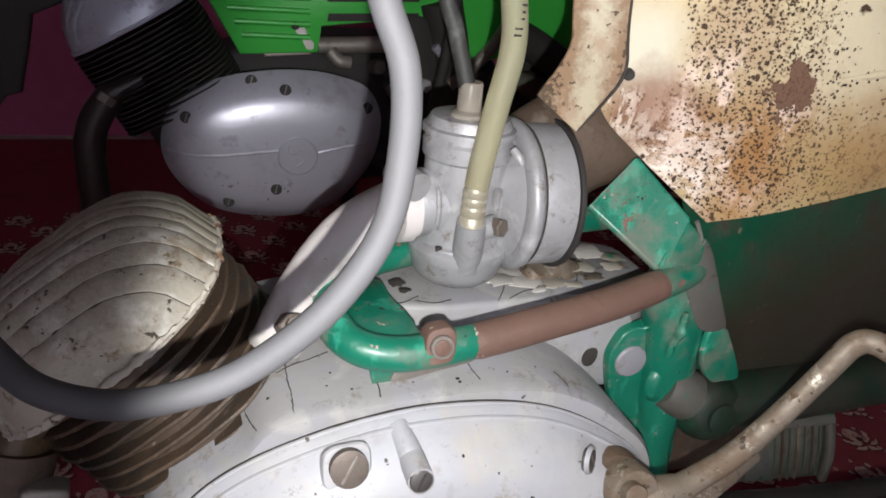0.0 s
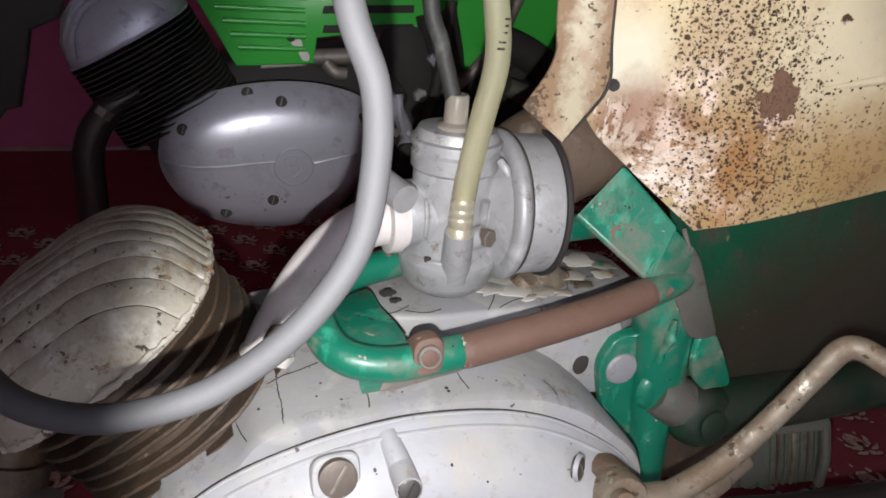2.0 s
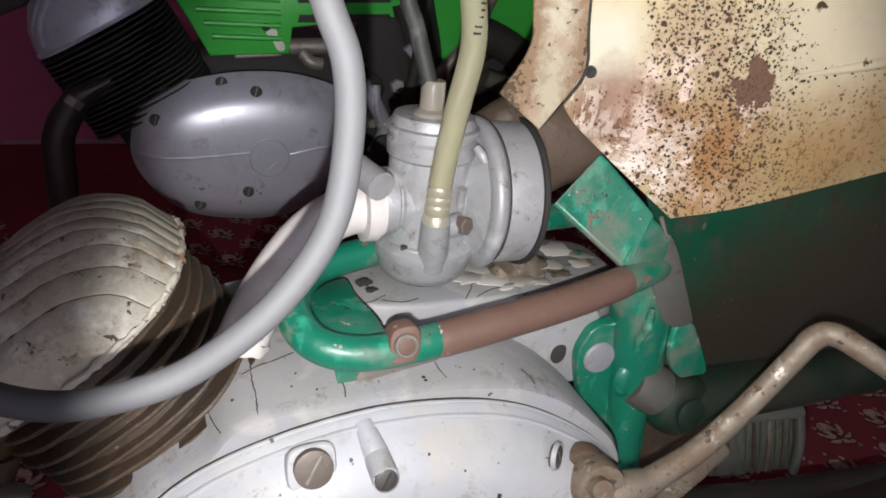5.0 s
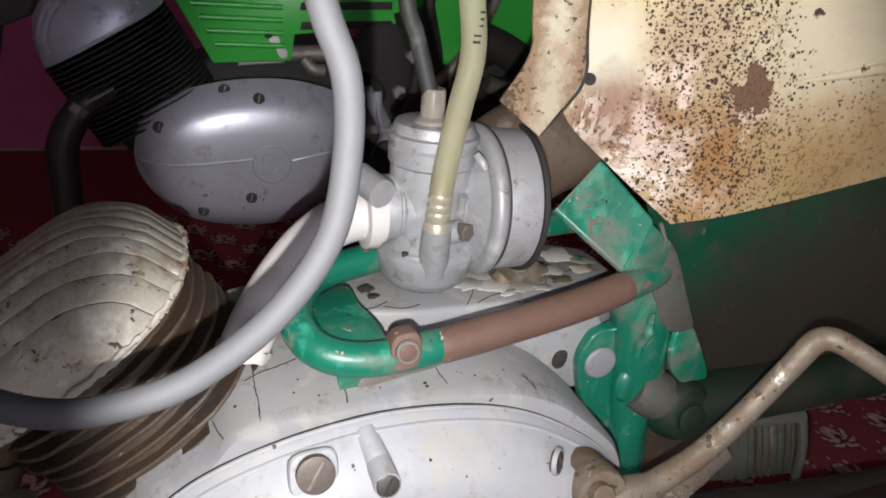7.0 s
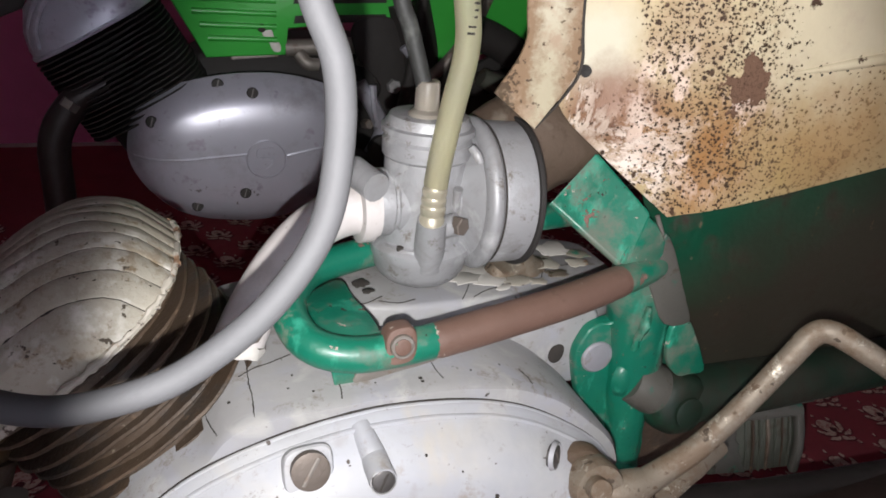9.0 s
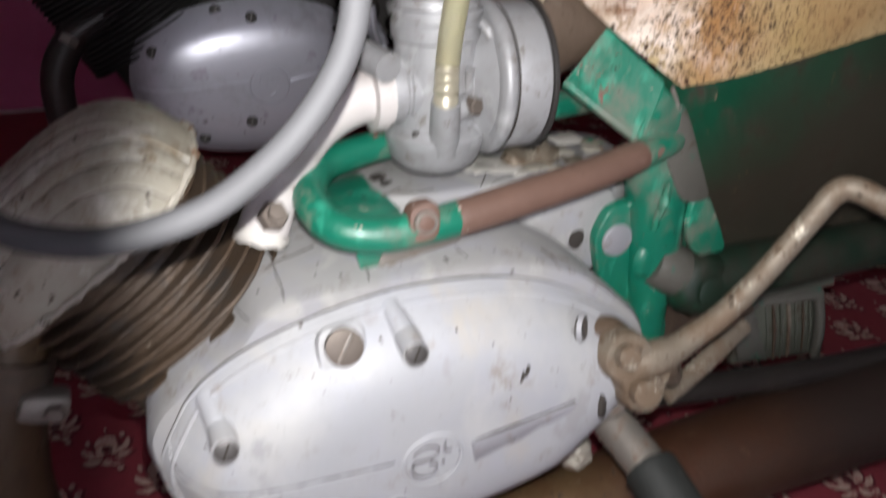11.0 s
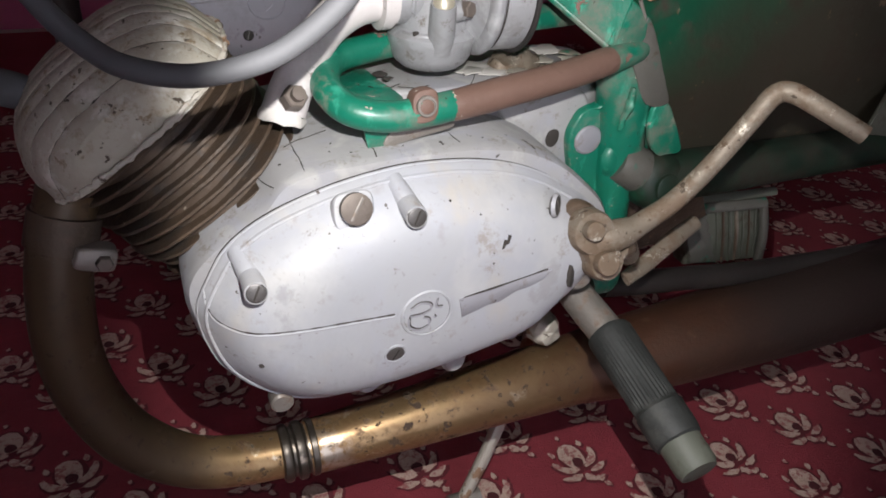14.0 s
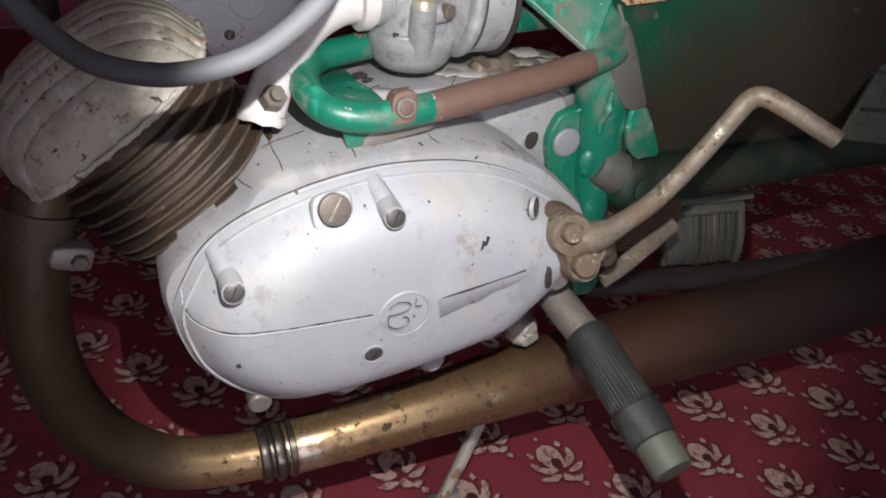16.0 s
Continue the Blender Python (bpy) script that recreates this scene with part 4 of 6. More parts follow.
EDGES = (-0.073, -0.061, -0.048, -0.035, -0.022, -0.010, 0.002, 0.014, 0.026, 0.038, 0.050, 0.062, 0.073)
for a, b in zip(EDGES, EDGES[1:]):
    bm = bmesh.new()
    head_fin(bm, a + 0.0003, b - 0.0003)
    part("fin", wobble(wobble(bm, 0.0010, 60), 0.0004, 240), M_HEAD, head)
# dark sheets in the gaps stand in for the shade between the fins
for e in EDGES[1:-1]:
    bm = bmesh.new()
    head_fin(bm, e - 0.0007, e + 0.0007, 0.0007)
    part("fin_gap", wobble(wobble(bm, 0.0010, 60), 0.0005, 260), M_GRIME_SHADE, head, "dark sheets painted in for the shade between the fins")
rng = random.Random(8)
edge_line = roundish(RH - 0.0002, RH - 0.0002, 2.7, 160)
bm = bmesh.new()
tube(bm, [CYL.at(p.x, p.y, 0.0022 + rng.uniform(-0.0006, 0.0010)) for p in edge_line + edge_line[:1]], [rng.uniform(0.0008, 0.0026) for p in edge_line + edge_line[:1]], 7, 1, 1, False)
part("chipped_rim", wobble(bm, 0.0008, 260), M_PATCH, head, "crumbling beige paint along the rim")
# spark plug cap, pale but coloured dark for the shade on it
bm = bmesh.new()
tube(bm, [CYL.at(-0.035, 0.005, 0.03), CYL.at(-0.045, 0.0, 0.055), CYL.at(-0.058, -0.01, 0.078), CYL.at(-0.075, -0.02, 0.09)], [0.011, 0.0115, 0.0115, 0.009], 18)
part("spark_plug_cap", bm, M_HOSE, moped, "rubber spark plug cap, pale but coloured dark grey for shade")

BRACKET = ((0.244, 0.375, 0.529), (0.284, 0.336, 0.495), (0.287, 0.327, 0.537), (0.270, 0.372, 0.563))
# frame tubes
bm = bmesh.new()
tube(bm, [(0.318, 0.346, 0.4950), (0.300, 0.3365, 0.4925), (0.235, 0.3190, 0.4855), (0.187, 0.3100, 0.4812), (0.125, 0.3030, 0.4750), (0.094, 0.304, 0.4735), (0.074, 0.3125, 0.477), (0.0655, 0.331, 0.4835),
          (0.070, 0.355, 0.488), (0.085, 0.377, 0.490), (0.115, 0.392, 0.491), (0.16, 0.405, 0.493), (0.24, 0.42, 0.497), (0.30, 0.425, 0.50)], [0.0070, 0.0098] + [0.0102] * 12, 18)
loop = part("frame_loop", bm, M_GREEN, moped, "chipped green loop of frame tube")
bm = bmesh.new()
tube(bm, [(0.278, 0.3295, 0.4903), (0.268, 0.3268, 0.4894), (0.235, 0.3190, 0.4855), (0.187, 0.3100, 0.4812), (0.150, 0.3051, 0.4773), (0.140, 0.3042, 0.4764)], [0.0099, 0.0107, 0.0108, 0.0108, 0.0107, 0.0100], 18)
part("bare_stretch", wobble(bm, 0.0003, 120), M_PRIMER, loop, "bare brown stretch where paint is gone")
bm = bmesh.new()
plate(bm, Frame((0, 0, 0.4755), (1, 0, 0), (0, 1, 0)), spline([(0.075, 0.315), (0.072, 0.345), (0.085, 0.372), (0.105, 0.385), (0.108, 0.36), (0.113, 0.335), (0.11, 0.315)], 4, True), 0, 0.003, 0.0008)
part("web_plate", bm, M_GREEN, loop)
bm = bmesh.new()
plate(bm, SIDE, [Vector(p) for p in ((0.088, 0.4455, 0), (0.148, 0.4575, 0), (0.147, 0.480, 0), (0.10, 0.478, 0), (0.0835, 0.466, 0))], -0.318, -0.313, 0.0008)
foot = part("foot_plate", bm, M_GREEN, loop)
bm = bmesh.new()
plate(bm, SIDE, spline([(0.0985, 0.4485), (0.104, 0.4600), (0.118, 0.4605), (0.132, 0.4645), (0.1465, 0.4625), (0.1460, 0.4575), (0.124, 0.4530)], 4, True), -0.3135, -0.3121, 0.0004)
part("bare_patch", bm, M_STEEL, foot)
eye = part("tube_eye", made(slab, Frame((0.1195, 0.297, 0.4832), (1, 0, 0.12), (0, 0.2, 1)), roundish(0.0090, 0.0108, 3, 32, 0, -0.0020), [(0.003, -0.012), (0.0, -0.010), (0.0, 0.0015), (0.0006, 0.0026), (0.002, 0.0030)], shrink), M_PRIMER, loop, "brown lug with a pale bush")
part("bush", made(lathe, (0.1195, 0.2935, 0.4822), (0, -1, 0.2), [(0, -0.004), (0.0068, -0.004), (0.0068, 0.0020), (0.0062, 0.0026), (0.0052, 0.0026), (0.0049, 0.0016), (0, 0.0016)], 26), M_STEEL, eye)
part("rivet", made(lathe, (0.1195, 0.2925, 0.4822), (0, -1, 0.2), [(0, 0), (0.0048, 0), (0.0046, 0.0010), (0.0036, 0.0014), (0, 0.0014)], 24), M_PRIMER, eye)
# upright frame casting with the pale rear bolt
bm = bmesh.new()
tube(bm, [(0.304, 0.352, 0.492), (0.3105, 0.3555, 0.4694), (0.3160, 0.357, 0.4532), (0.3200, 0.358, 0.427), (0.3225, 0.358, 0.4023), (0.3235, 0.358, 0.370), (0.3270, 0.358, 0.3331), (0.3385, 0.358, 0.3020)], [0.0190, 0.0245, 0.0255, 0.0250, 0.0240, 0.0220, 0.0175, 0.0105], 26, 8, 0.85)
upright = part("frame_upright", wobble(wobble(bm, 0.0016, 38), 0.0004, 160), M_GREEN, moped, "chipped green upright frame member")
bm = bmesh.new()
plate(bm, SIDE, spline([(0.2842, 0.4429), (0.2729, 0.4318), (0.2696, 0.4159), (0.2752, 0.3911), (0.2869, 0.3668), (0.3153, 0.3358), (0.3400, 0.3046), (0.3467, 0.322), (0.3428, 0.3448), (0.3340, 0.3783), (0.3400, 0.4068), (0.3390, 0.4311), (0.3191, 0.4477)], 4, True), -0.364, -0.354, 0.0018)
lug = part("lug_plate", wobble(bm, 0.0006, 60), M_GREEN, upright)
part("lug_bolt", made(lathe, (0.287, 0.3555, 0.416), (0, -1, 0), [(0, 0), (0.0125, 0), (0.0125, 0.0026), (0.0112, 0.0040), (0.006, 0.0048), (0, 0.0049)], 30), M_STRIP, upright, "pale painted bolt head")
bm = bmesh.new()
tube(bm, [(0.3065, 0.3330, 0.4656), (0.307, 0.3330, 0.4524), (0.3041, 0.3342, 0.4415), (0.3031, 0.3352, 0.4302)], [0.0022, 0.0032, 0.0030, 0.0018], 10)
part("weld_bead", wobble(wobble(bm, 0.0016, 150), 0.0008, 400), M_GREEN, upright, "rough weld bead under green paint")
bm = bmesh.new()
tube(bm, [(0.288, 0.3545, 0.4425), (0.300, 0.3475, 0.4475), (0.312, 0.338, 0.4470)], [0.0014, 0.0020, 0.0014], 8)
part("weld_bead", wobble(bm, 0.0010, 220), M_GREEN, upright)
bm = bmesh.new()
lathe(bm, (0.3150, 0.350, 0.4000), (0.32, -0.93, 0.05), [(0.019, 0), (0.0180, 0.004), (0.0155, 0.0066), (0.0115, 0.0084), (0.006, 0.0094), (0, 0.0097)], 30)
part("pivot_boss", wobble(bm, 0.0009, 80), M_GREEN, upright)
bm = bmesh.new()
tube(bm, [(0.316, 0.349, 0.397), (0.326, 0.346, 0.392), (0.336, 0.345, 0.387)], [0.0172, 0.0190, 0.0195], 28)
part("pivot_sleeve", wobble(bm, 0.0008, 70), M_SLEEVE, upright, "bare grey sleeve with green remains")
bm = bmesh.new()
tube(bm, [(0.340, 0.346, 0.378), (0.40, 0.347, 0.375), (0.53, 0.352, 0.373), (0.75, 0.36, 0.372), (1.0, 0.365, 0.372)], [0.0205, 0.0225, 0.0210, 0.0205, 0.02], 24)
arm = part("swing_arm", bm, M_ARM, moped, "dark green swinging arm tube")
part("arm_eye", wobble(made(lathe, (0.354, 0.350, 0.375), (0.05, -1, 0.15), [(0, 0), (0.0255, 0), (0.0262, 0.006), (0.0250, 0.016), (0.0205, 0.0225), (0.0130, 0.0250), (0, 0.0255)], 34), 0.0008, 60), M_ARM, arm)
part("arm_nut", made(lathe, (0.3545, 0.3235, 0.3775), (0.05, -1, 0.15), [(0, 0), (0.0120, 0), (0.0118, 0.0016), (0.0100, 0.0024), (0, 0.0026)], 26), M_ARM, arm, "dark worn nut")
bm = bmesh.new()
tube(bm, [(0.326, 0.372, 0.440), (0.348, 0.374, 0.424), (0.372, 0.378, 0.398)], [0.014, 0.016, 0.015], 16)
part("frame_stay", bm, M_GREEN, upright)
bm = bmesh.new()
plate(bm, SIDE, spline([(0.3320, 0.4462), (0.3400, 0.4485), (0.3478, 0.4474), (0.3600, 0.4270), (0.3690, 0.4055), (0.3560, 0.4030), (0.3451, 0.4042), (0.3327, 0.4221)], 4, True), -0.340, -0.3345, 0.0012)
part("stay_tab", wobble(bm, 0.0008, 60), M_GREEN, upright, "bent green tab with bare edge")
# flat bracket rising to the rear
def quad(bm, corners, thick):
    a, b, c, d = (Vector(p) for p in corners)
    n = (b - a).cross(d - a).normalized() * thick
    rings_to_mesh(bm, [[a, b, c, d], [a + n, b + n, c + n, d + n]])
    bmesh.ops.bevel(bm, geom=bm.edges[:], offset=thick * 0.3, segments=2, affect="EDGES")


bm = bmesh.new()
quad(bm, BRACKET, 0.004)
part("bracket", bm, M_GREEN, upright)
bm = bmesh.new()
tube(bm, [BRACKET[0], tuple((Vector(BRACKET[0]) + Vector(BRACKET[1])) / 2), BRACKET[1]], 0.0032, 10)
part("bracket_edge", bm, M_GREEN, upright)
bm = bmesh.new()
plate(bm, Frame((0, 0.3630, 0), (1, 0, 0), (0, -0.06, 1)), [Vector((x, z, 0)) for x, z in ((0.2883, 0.5357), (0.2985, 0.5275), (0.3074, 0.5154), (0.3085, 0.5060), (0.3005, 0.4916), (0.286, 0.4964), (0.2771, 0.5020), (0.2837, 0.5291))], -0.003, 0.0, 0.0008)
part("gusset", wobble(bm, 0.0006, 90), M_GREEN, upright)
bm = bmesh.new()
plate(bm, SIDE, spline([(0.3080, 0.5199), (0.3174, 0.5073), (0.3292, 0.4836), (0.3372, 0.4670), (0.3442, 0.4492), (0.3230, 0.4500), (0.3080, 0.4738), (0.3010, 0.4886), (0.3045, 0.5054)], 3, True), -0.338, -0.3335, 0.0008)
part("gusset_tail", wobble(bm, 0.0006, 90), M_SLEEVE, upright, "bare beige strip with green remains")

# mudguard and the cream panel above it
def sheet(bm, rows, thick=0.0015):
    """A sheet through rows of points, each row a smooth line, with a thickness away from the near side."""
    lines = [spline(r, 8) for r in rows]
    front = [[Vector(p) for p in ln] for ln in lines]
    cols = list(zip(*front))
    grid = [spline([tuple(p) for p in c], 6) for c in cols]
    n, m = len(grid), len(grid[0])
    for off, flip in ((0, False), (thick, True)):
        vs = [[bm.verts.new(grid[i][j] + Vector((0, off, 0))) for j in range(m)] for i in range(n)]
        for i in range(n - 1):
            for j in range(m - 1):
                f = (vs[i][j], vs[i + 1][j], vs[i + 1][j + 1], vs[i][j + 1])
                bm.faces.new(f[::-1] if flip else f)
        if not flip:
            first = vs
    edge = lambda v: [v[i][0] for i in range(n)] + [v[n - 1][j] for j in range(1, m)] + [v[i][m - 1] for i in range(n - 2, -1, -1)] + [v[0][j] for j in range(m - 2, 0, -1)]
    a, b = edge(first), edge(vs)
    for i in range(len(a)):
        j = (i + 1) % len(a)
        bm.faces.new((a[i], a[j], b[j], b[i]))


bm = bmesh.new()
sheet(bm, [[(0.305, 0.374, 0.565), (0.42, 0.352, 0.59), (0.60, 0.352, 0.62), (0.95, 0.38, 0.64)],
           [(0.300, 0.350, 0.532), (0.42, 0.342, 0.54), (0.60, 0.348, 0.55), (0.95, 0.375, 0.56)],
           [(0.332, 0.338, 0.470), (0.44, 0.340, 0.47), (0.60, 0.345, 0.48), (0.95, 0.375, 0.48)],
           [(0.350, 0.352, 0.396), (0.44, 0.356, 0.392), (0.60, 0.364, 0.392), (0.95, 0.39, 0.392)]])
guard = part("mudguard", bm, M_FENDER, moped, "dark green dirty mudguard, light falloff painted in low and rearward")
bm = bmesh.new()
tube(bm, [(0.3005, 0.337, 0.531), (0.332, 0.336, 0.470), (0.345, 0.341, 0.440)], 0.0016, 8)
part("rolled_edge", bm, M_STEEL, guard)
bm = bmesh.new()
sheet(bm, [[(0.190, 0.395, 0.800), (0.36, 0.345, 0.820), (0.60, 0.335, 0.84), (1.0, 0.37, 0.86)],
           [(0.195, 0.385, 0.700), (0.36, 0.328, 0.710), (0.60, 0.318, 0.73), (1.0, 0.35, 0.75)],
           [(0.232, 0.374, 0.632), (0.36, 0.325, 0.640), (0.60, 0.315, 0.66), (1.0, 0.345, 0.68)],
           [(0.238, 0.373, 0.594), (0.36, 0.330, 0.592), (0.60, 0.320, 0.61), (1.0, 0.35, 0.63)],
           [(0.268, 0.369, 0.5655), (0.365, 0.331, 0.562), (0.60, 0.325, 0.598), (1.0, 0.355, 0.635)],
           [(0.306, 0.3345, 0.531), (0.375, 0.3325, 0.540), (0.60, 0.328, 0.584), (1.0, 0.358, 0.622)]])
panel = part("side_panel", bm, M_CREAM, moped, "cream side panel pitted with rust")
bm = bmesh.new()
sheet(bm, [[(0.196, 0.366, 0.760), (0.228, 0.356, 0.760)], [(0.203, 0.364, 0.66), (0.233, 0.353, 0.655)], [(0.203, 0.360, 0.632), (0.236, 0.352, 0.622)], [(0.190, 0.366, 0.603), (0.216, 0.360, 0.583)]])
part("panel_flap", bm, M_FLAP, panel, "cream bent flap of the panel")
# dark tube in place of the shadow beside the flap
bm = bmesh.new()
tube(bm, [(0.2285, 0.3562, 0.760), (0.2335, 0.3532, 0.655), (0.2367, 0.3520, 0.622), (0.2290, 0.3548, 0.603), (0.2165, 0.3600, 0.5835)], [0.0008, 0.0009, 0.0010, 0.0008, 0.0005], 8)
part("flap_edge", bm, M_GRIME_SHADE, panel, "dark line painted in for the shadow along the flap")
part("panel_hole", made(lathe, (0.248, 0.3655, 0.617), (-0.35, -1, 0), [(0, -0.003), (0.0037, -0.003), (0.0037, 0.001), (0.0030, 0.001), (0, -0.001)], 18), M_BLACK, panel)
bm = bmesh.new()
panel_y, _ = surface(panel)
tube(bm, [(x, panel_y(x, z) + 0.001, z) for x, z in ((0.368, 0.6260), (0.395, 0.6308), (0.43, 0.6372), (0.53, 0.652), (0.8, 0.676))], [0.0012, 0.0030, 0.004, 0.005, 0.005], 10)
ridge = part("panel_ridge", bm, M_CREAM, panel)
rng = random.Random(21)
for n in range(34):
    x = 0.362 + 0.0030 * n + rng.uniform(-0.002, 0.002)
    z = 0.6235 + 0.184 * (x - 0.365) + rng.uniform(-0.0022, 0.0016)
    r = rng.uniform(0.0003, 0.0010)
    part("rust_scab", made(lathe, (x, panel_y(x, z) + 0.0002, z), (0, -1, 0), [(0, -0.001), (r * rng.uniform(0.7, 1.4), -0.001), (r, 0.0004), (0, 0.0006)], 7), M_GRIME_SHADE, ridge)

# carburettor
CB = Vector((0.1565, 0.384, 0.0))
bm = bmesh.new()
lathe(bm, CB, (0, 0, 1), [(0, 0.4775), (0.016, 0.4778), (0.022, 0.4795), (0.0270, 0.4835), (0.0298, 0.4885), (0.0310, 0.4955), (0.0322, 0.498), (0.0322, 0.503), (0.030, 0.505), (0.0262, 0.508), (0.0256, 0.560), (0.0275, 0.562),
                          (0.0278, 0.571), (0.0262, 0.573), (0.0262, 0.582), (0.024, 0.586), (0.012, 0.588), (0, 0.588)], 48)
carb = part("carburettor", bm, M_CARB, moped, "silver cast carburettor with round float bowl")
part("cap_ring", made(lathe, CB, (0, 0, 1), [(0.027, 0.5755), (0.0288, 0.5760), (0.0288, 0.5795), (0.0265, 0.5805)], 48), M_CARB, carb)
part("cap_neck", made(lathe, (0.1525, 0.378, 0.586), (0, 0, 1), [(0.0, 0), (0.0115, 0), (0.0105, 0.003), (0.0074, 0.005), (0.0072, 0.020), (0.0066, 0.0215), (0.0, 0.0215)], 24), M_NIPPLE, carb, "pale milky cable nipple")
bm = bmesh.new()
tube(bm, [(0.152, 0.378, 0.598), (0.147, 0.379, 0.615), (0.140, 0.380, 0.637), (0.132, 0.381, 0.665), (0.128, 0.383, 0.76)], 0.0050, 12)
part("throttle_cable", bm, M_RUBBER, moped, "black throttle cable")
bm = bmesh.new()
tube(bm, [(0.1545, 0.3610, 0.4960), (0.1530, 0.3555, 0.5130), (0.1513, 0.350, 0.531)], [0.0095, 0.0095, 0.0088], 20)
part("fuel_inlet", bm, M_CARB, carb)
bm = bmesh.new()
lathe(bm, (0.151, 0.350, 0.528), (0.03, 0, 1), [(0.0070, 0), (0.0076, 0.0006), (0.0076, 0.0046), (0.0070, 0.0054), (0.0069, 0.0066), (0.0075, 0.0074), (0.0076, 0.0112), (0.0069, 0.0120), (0.0068, 0.0132), (0.0074, 0.0140), (0.0075, 0.0166), (0.0068, 0.0174), (0.0067, 0.0184), (0.0073, 0.0192), (0.0074, 0.0222), (0.0066, 0.0232), (0.0058, 0.028), (0.003, 0.034)], 24)
part("barb", bm, M_BRASS, carb, "ribbed brass hose barb")
bm = bmesh.new()
tube(bm, [(0.1518, 0.350, 0.5525), (0.1535, 0.3495, 0.570), (0.158, 0.349, 0.600), (0.163, 0.3485, 0.632), (0.1595, 0.348, 0.66), (0.152, 0.352, 0.70), (0.150, 0.37, 0.78)], 0.0072, 20)
fuel = part("fuel_hose", bm, M_FUEL, moped, "yellowed clear fuel hose")
for i, (dx, w) in enumerate(((0, 0.0022), (0.0035, 0.0022), (0.0085, 0.0022), (0.012, 0.0022), (0.0155, 0.0018))):
    bm = bmesh.new()
    tube(bm, [(0.1595 + 0.0003 * i, 0.3415, 0.640 + dx), (0.1635 + 0.0003 * i, 0.3412, 0.640 + dx)], 0.0007, 6, 2, 1, False)
    part("print_bar", bm, M_GRIME_SHADE, fuel)
hexbolt(carb, (0.1690, 0.3490, 0.5265), 0.0058, 0.0032, (0.5, -1, 0.1), M_SCREW, "mixture_screw")
bm = bmesh.new()
tube(bm, [(0.154, 0.372, 0.518), (0.160, 0.360, 0.5215), (0.1685, 0.3525, 0.5265)], 0.0072, 14)
part("screw_boss", bm, M_CARB, carb)
part("air_screw", made(tube, [(0.170, 0.362, 0.533), (0.1695, 0.358, 0.547)], 0.0028, 10), M_CARB, carb)
bm = bmesh.new()
lathe(bm, (0.160, 0.386, 0.534), (1, 0, 0.0), [(0, 0), (0.024, 0.0), (0.025, 0.014), (0.032, 0.019), (0.0435, 0.025), (0.0462, 0.028), (0.0474, 0.032), (0.0454, 0.0345), (0.0462, 0.037), (0.0462, 0.056), (0.044, 0.058), (0.040, 0.058)], 56)
part("air_funnel", bm, M_CARB, carb, "round grey air filter cup")
part("funnel_bead", made(lathe, (0.160, 0.386, 0.534), (1, 0, 0), [(0.042, 0.0235), (0.0470, 0.0245), (0.0490, 0.0265), (0.0494, 0.0290), (0.0485, 0.0315), (0.044, 0.0325)], 56), M_CARB, carb)
part("funnel_groove", made(lathe, (0.160, 0.386, 0.534), (1, 0, 0), [(0.044, 0.0338), (0.0466, 0.0342), (0.0466, 0.0350), (0.044, 0.0354)], 56), M_GRIME_SHADE, carb)
bm = bmesh.new()
tube(bm, [(0.1735, 0.3540, 0.574), (0.1760, 0.3500, 0.570), (0.1780, 0.3485, 0.566)], [0.0022, 0.0028, 0.0022], 10, 4, 0.6)
part("clip", bm, M_CARB, carb, "small bent steel clip")
part("funnel_seal", made(lathe, (0.2165, 0.386, 0.534), (1, 0, 0), [(0.038, 0), (0.0486, 0.0), (0.0490, 0.0015), (0.0486, 0.0030), (0.038, 0.0030)], 56), M_BLACK, carb)
bm = bmesh.new()
tube(bm, [(0.205, 0.402, 0.545), (0.232, 0.412, 0.556), (0.262, 0.420, 0.564), (0.31, 0.430, 0.572)], [0.034, 0.036, 0.038, 0.040], 28)
part("air_box", wobble(bm, 0.0025, 45), M_BOX, moped, "rusty brown air box")

part("intake_neck", made(lathe, (0.118, 0.384, 0.531), (1, 0, 0), [(0, 0), (0.0205, 0), (0.0212, 0.003), (0.0212, 0.015), (0.0200, 0.016), (0.0200, 0.0175), (0.0215, 0.0185), (0.0215, 0.032), (0, 0.032)], 40), M_CARB, carb)
bm = bmesh.new()
plate(bm, Frame((0, 0, 0.5042), (1, 0, 0), (0, 1, 0)), [Vector(p) for p in ((0.130, 0.372, 0), (0.136, 0.362, 0), (0.146, 0.356, 0), (0.156, 0.354, 0), (0.166, 0.357, 0), (0.172, 0.365, 0), (0.172, 0.385, 0), (0.130, 0.385, 0))], 0, 0.003, 0.0008)
part("bowl_shelf", bm, M_CARB, carb)
part("tickler_pin", made(lathe, (0.137, 0.364, 0.506), (0, 0, 1), [(0, 0), (0.0022, 0), (0.0022, 0.0025), (0, 0.003)], 12), M_GRIME_SHADE, carb)

# intake pipe with clamps
bm = bmesh.new()
tube(bm, [(0.142, 0.384, 0.530), (0.120, 0.382, 0.530), (0.099, 0.378, 0.526), (0.079, 0.372, 0.516), (0.062, 0.361, 0.502), (0.049, 0.351, 0.486), (0.041, 0.345, 0.472), (0.037, 0.342, 0.463)], [0.0185, 0.0175, 0.0150, 0.0140, 0.0138, 0.0140, 0.0146, 0.0148], 24)
intake = part("intake_pipe", bm, M_INTAKE, moped, "pale painted bent intake pipe")
bm = bmesh.new()
lathe(bm, (0.112, 0.3805, 0.530), (1, 0.05, 0.02), [(0.0185, 0), (0.0228, 0.0005), (0.0228, 0.0085), (0.0205, 0.009), (0.0205, 0.012), (0.0185, 0.0125)], 36)
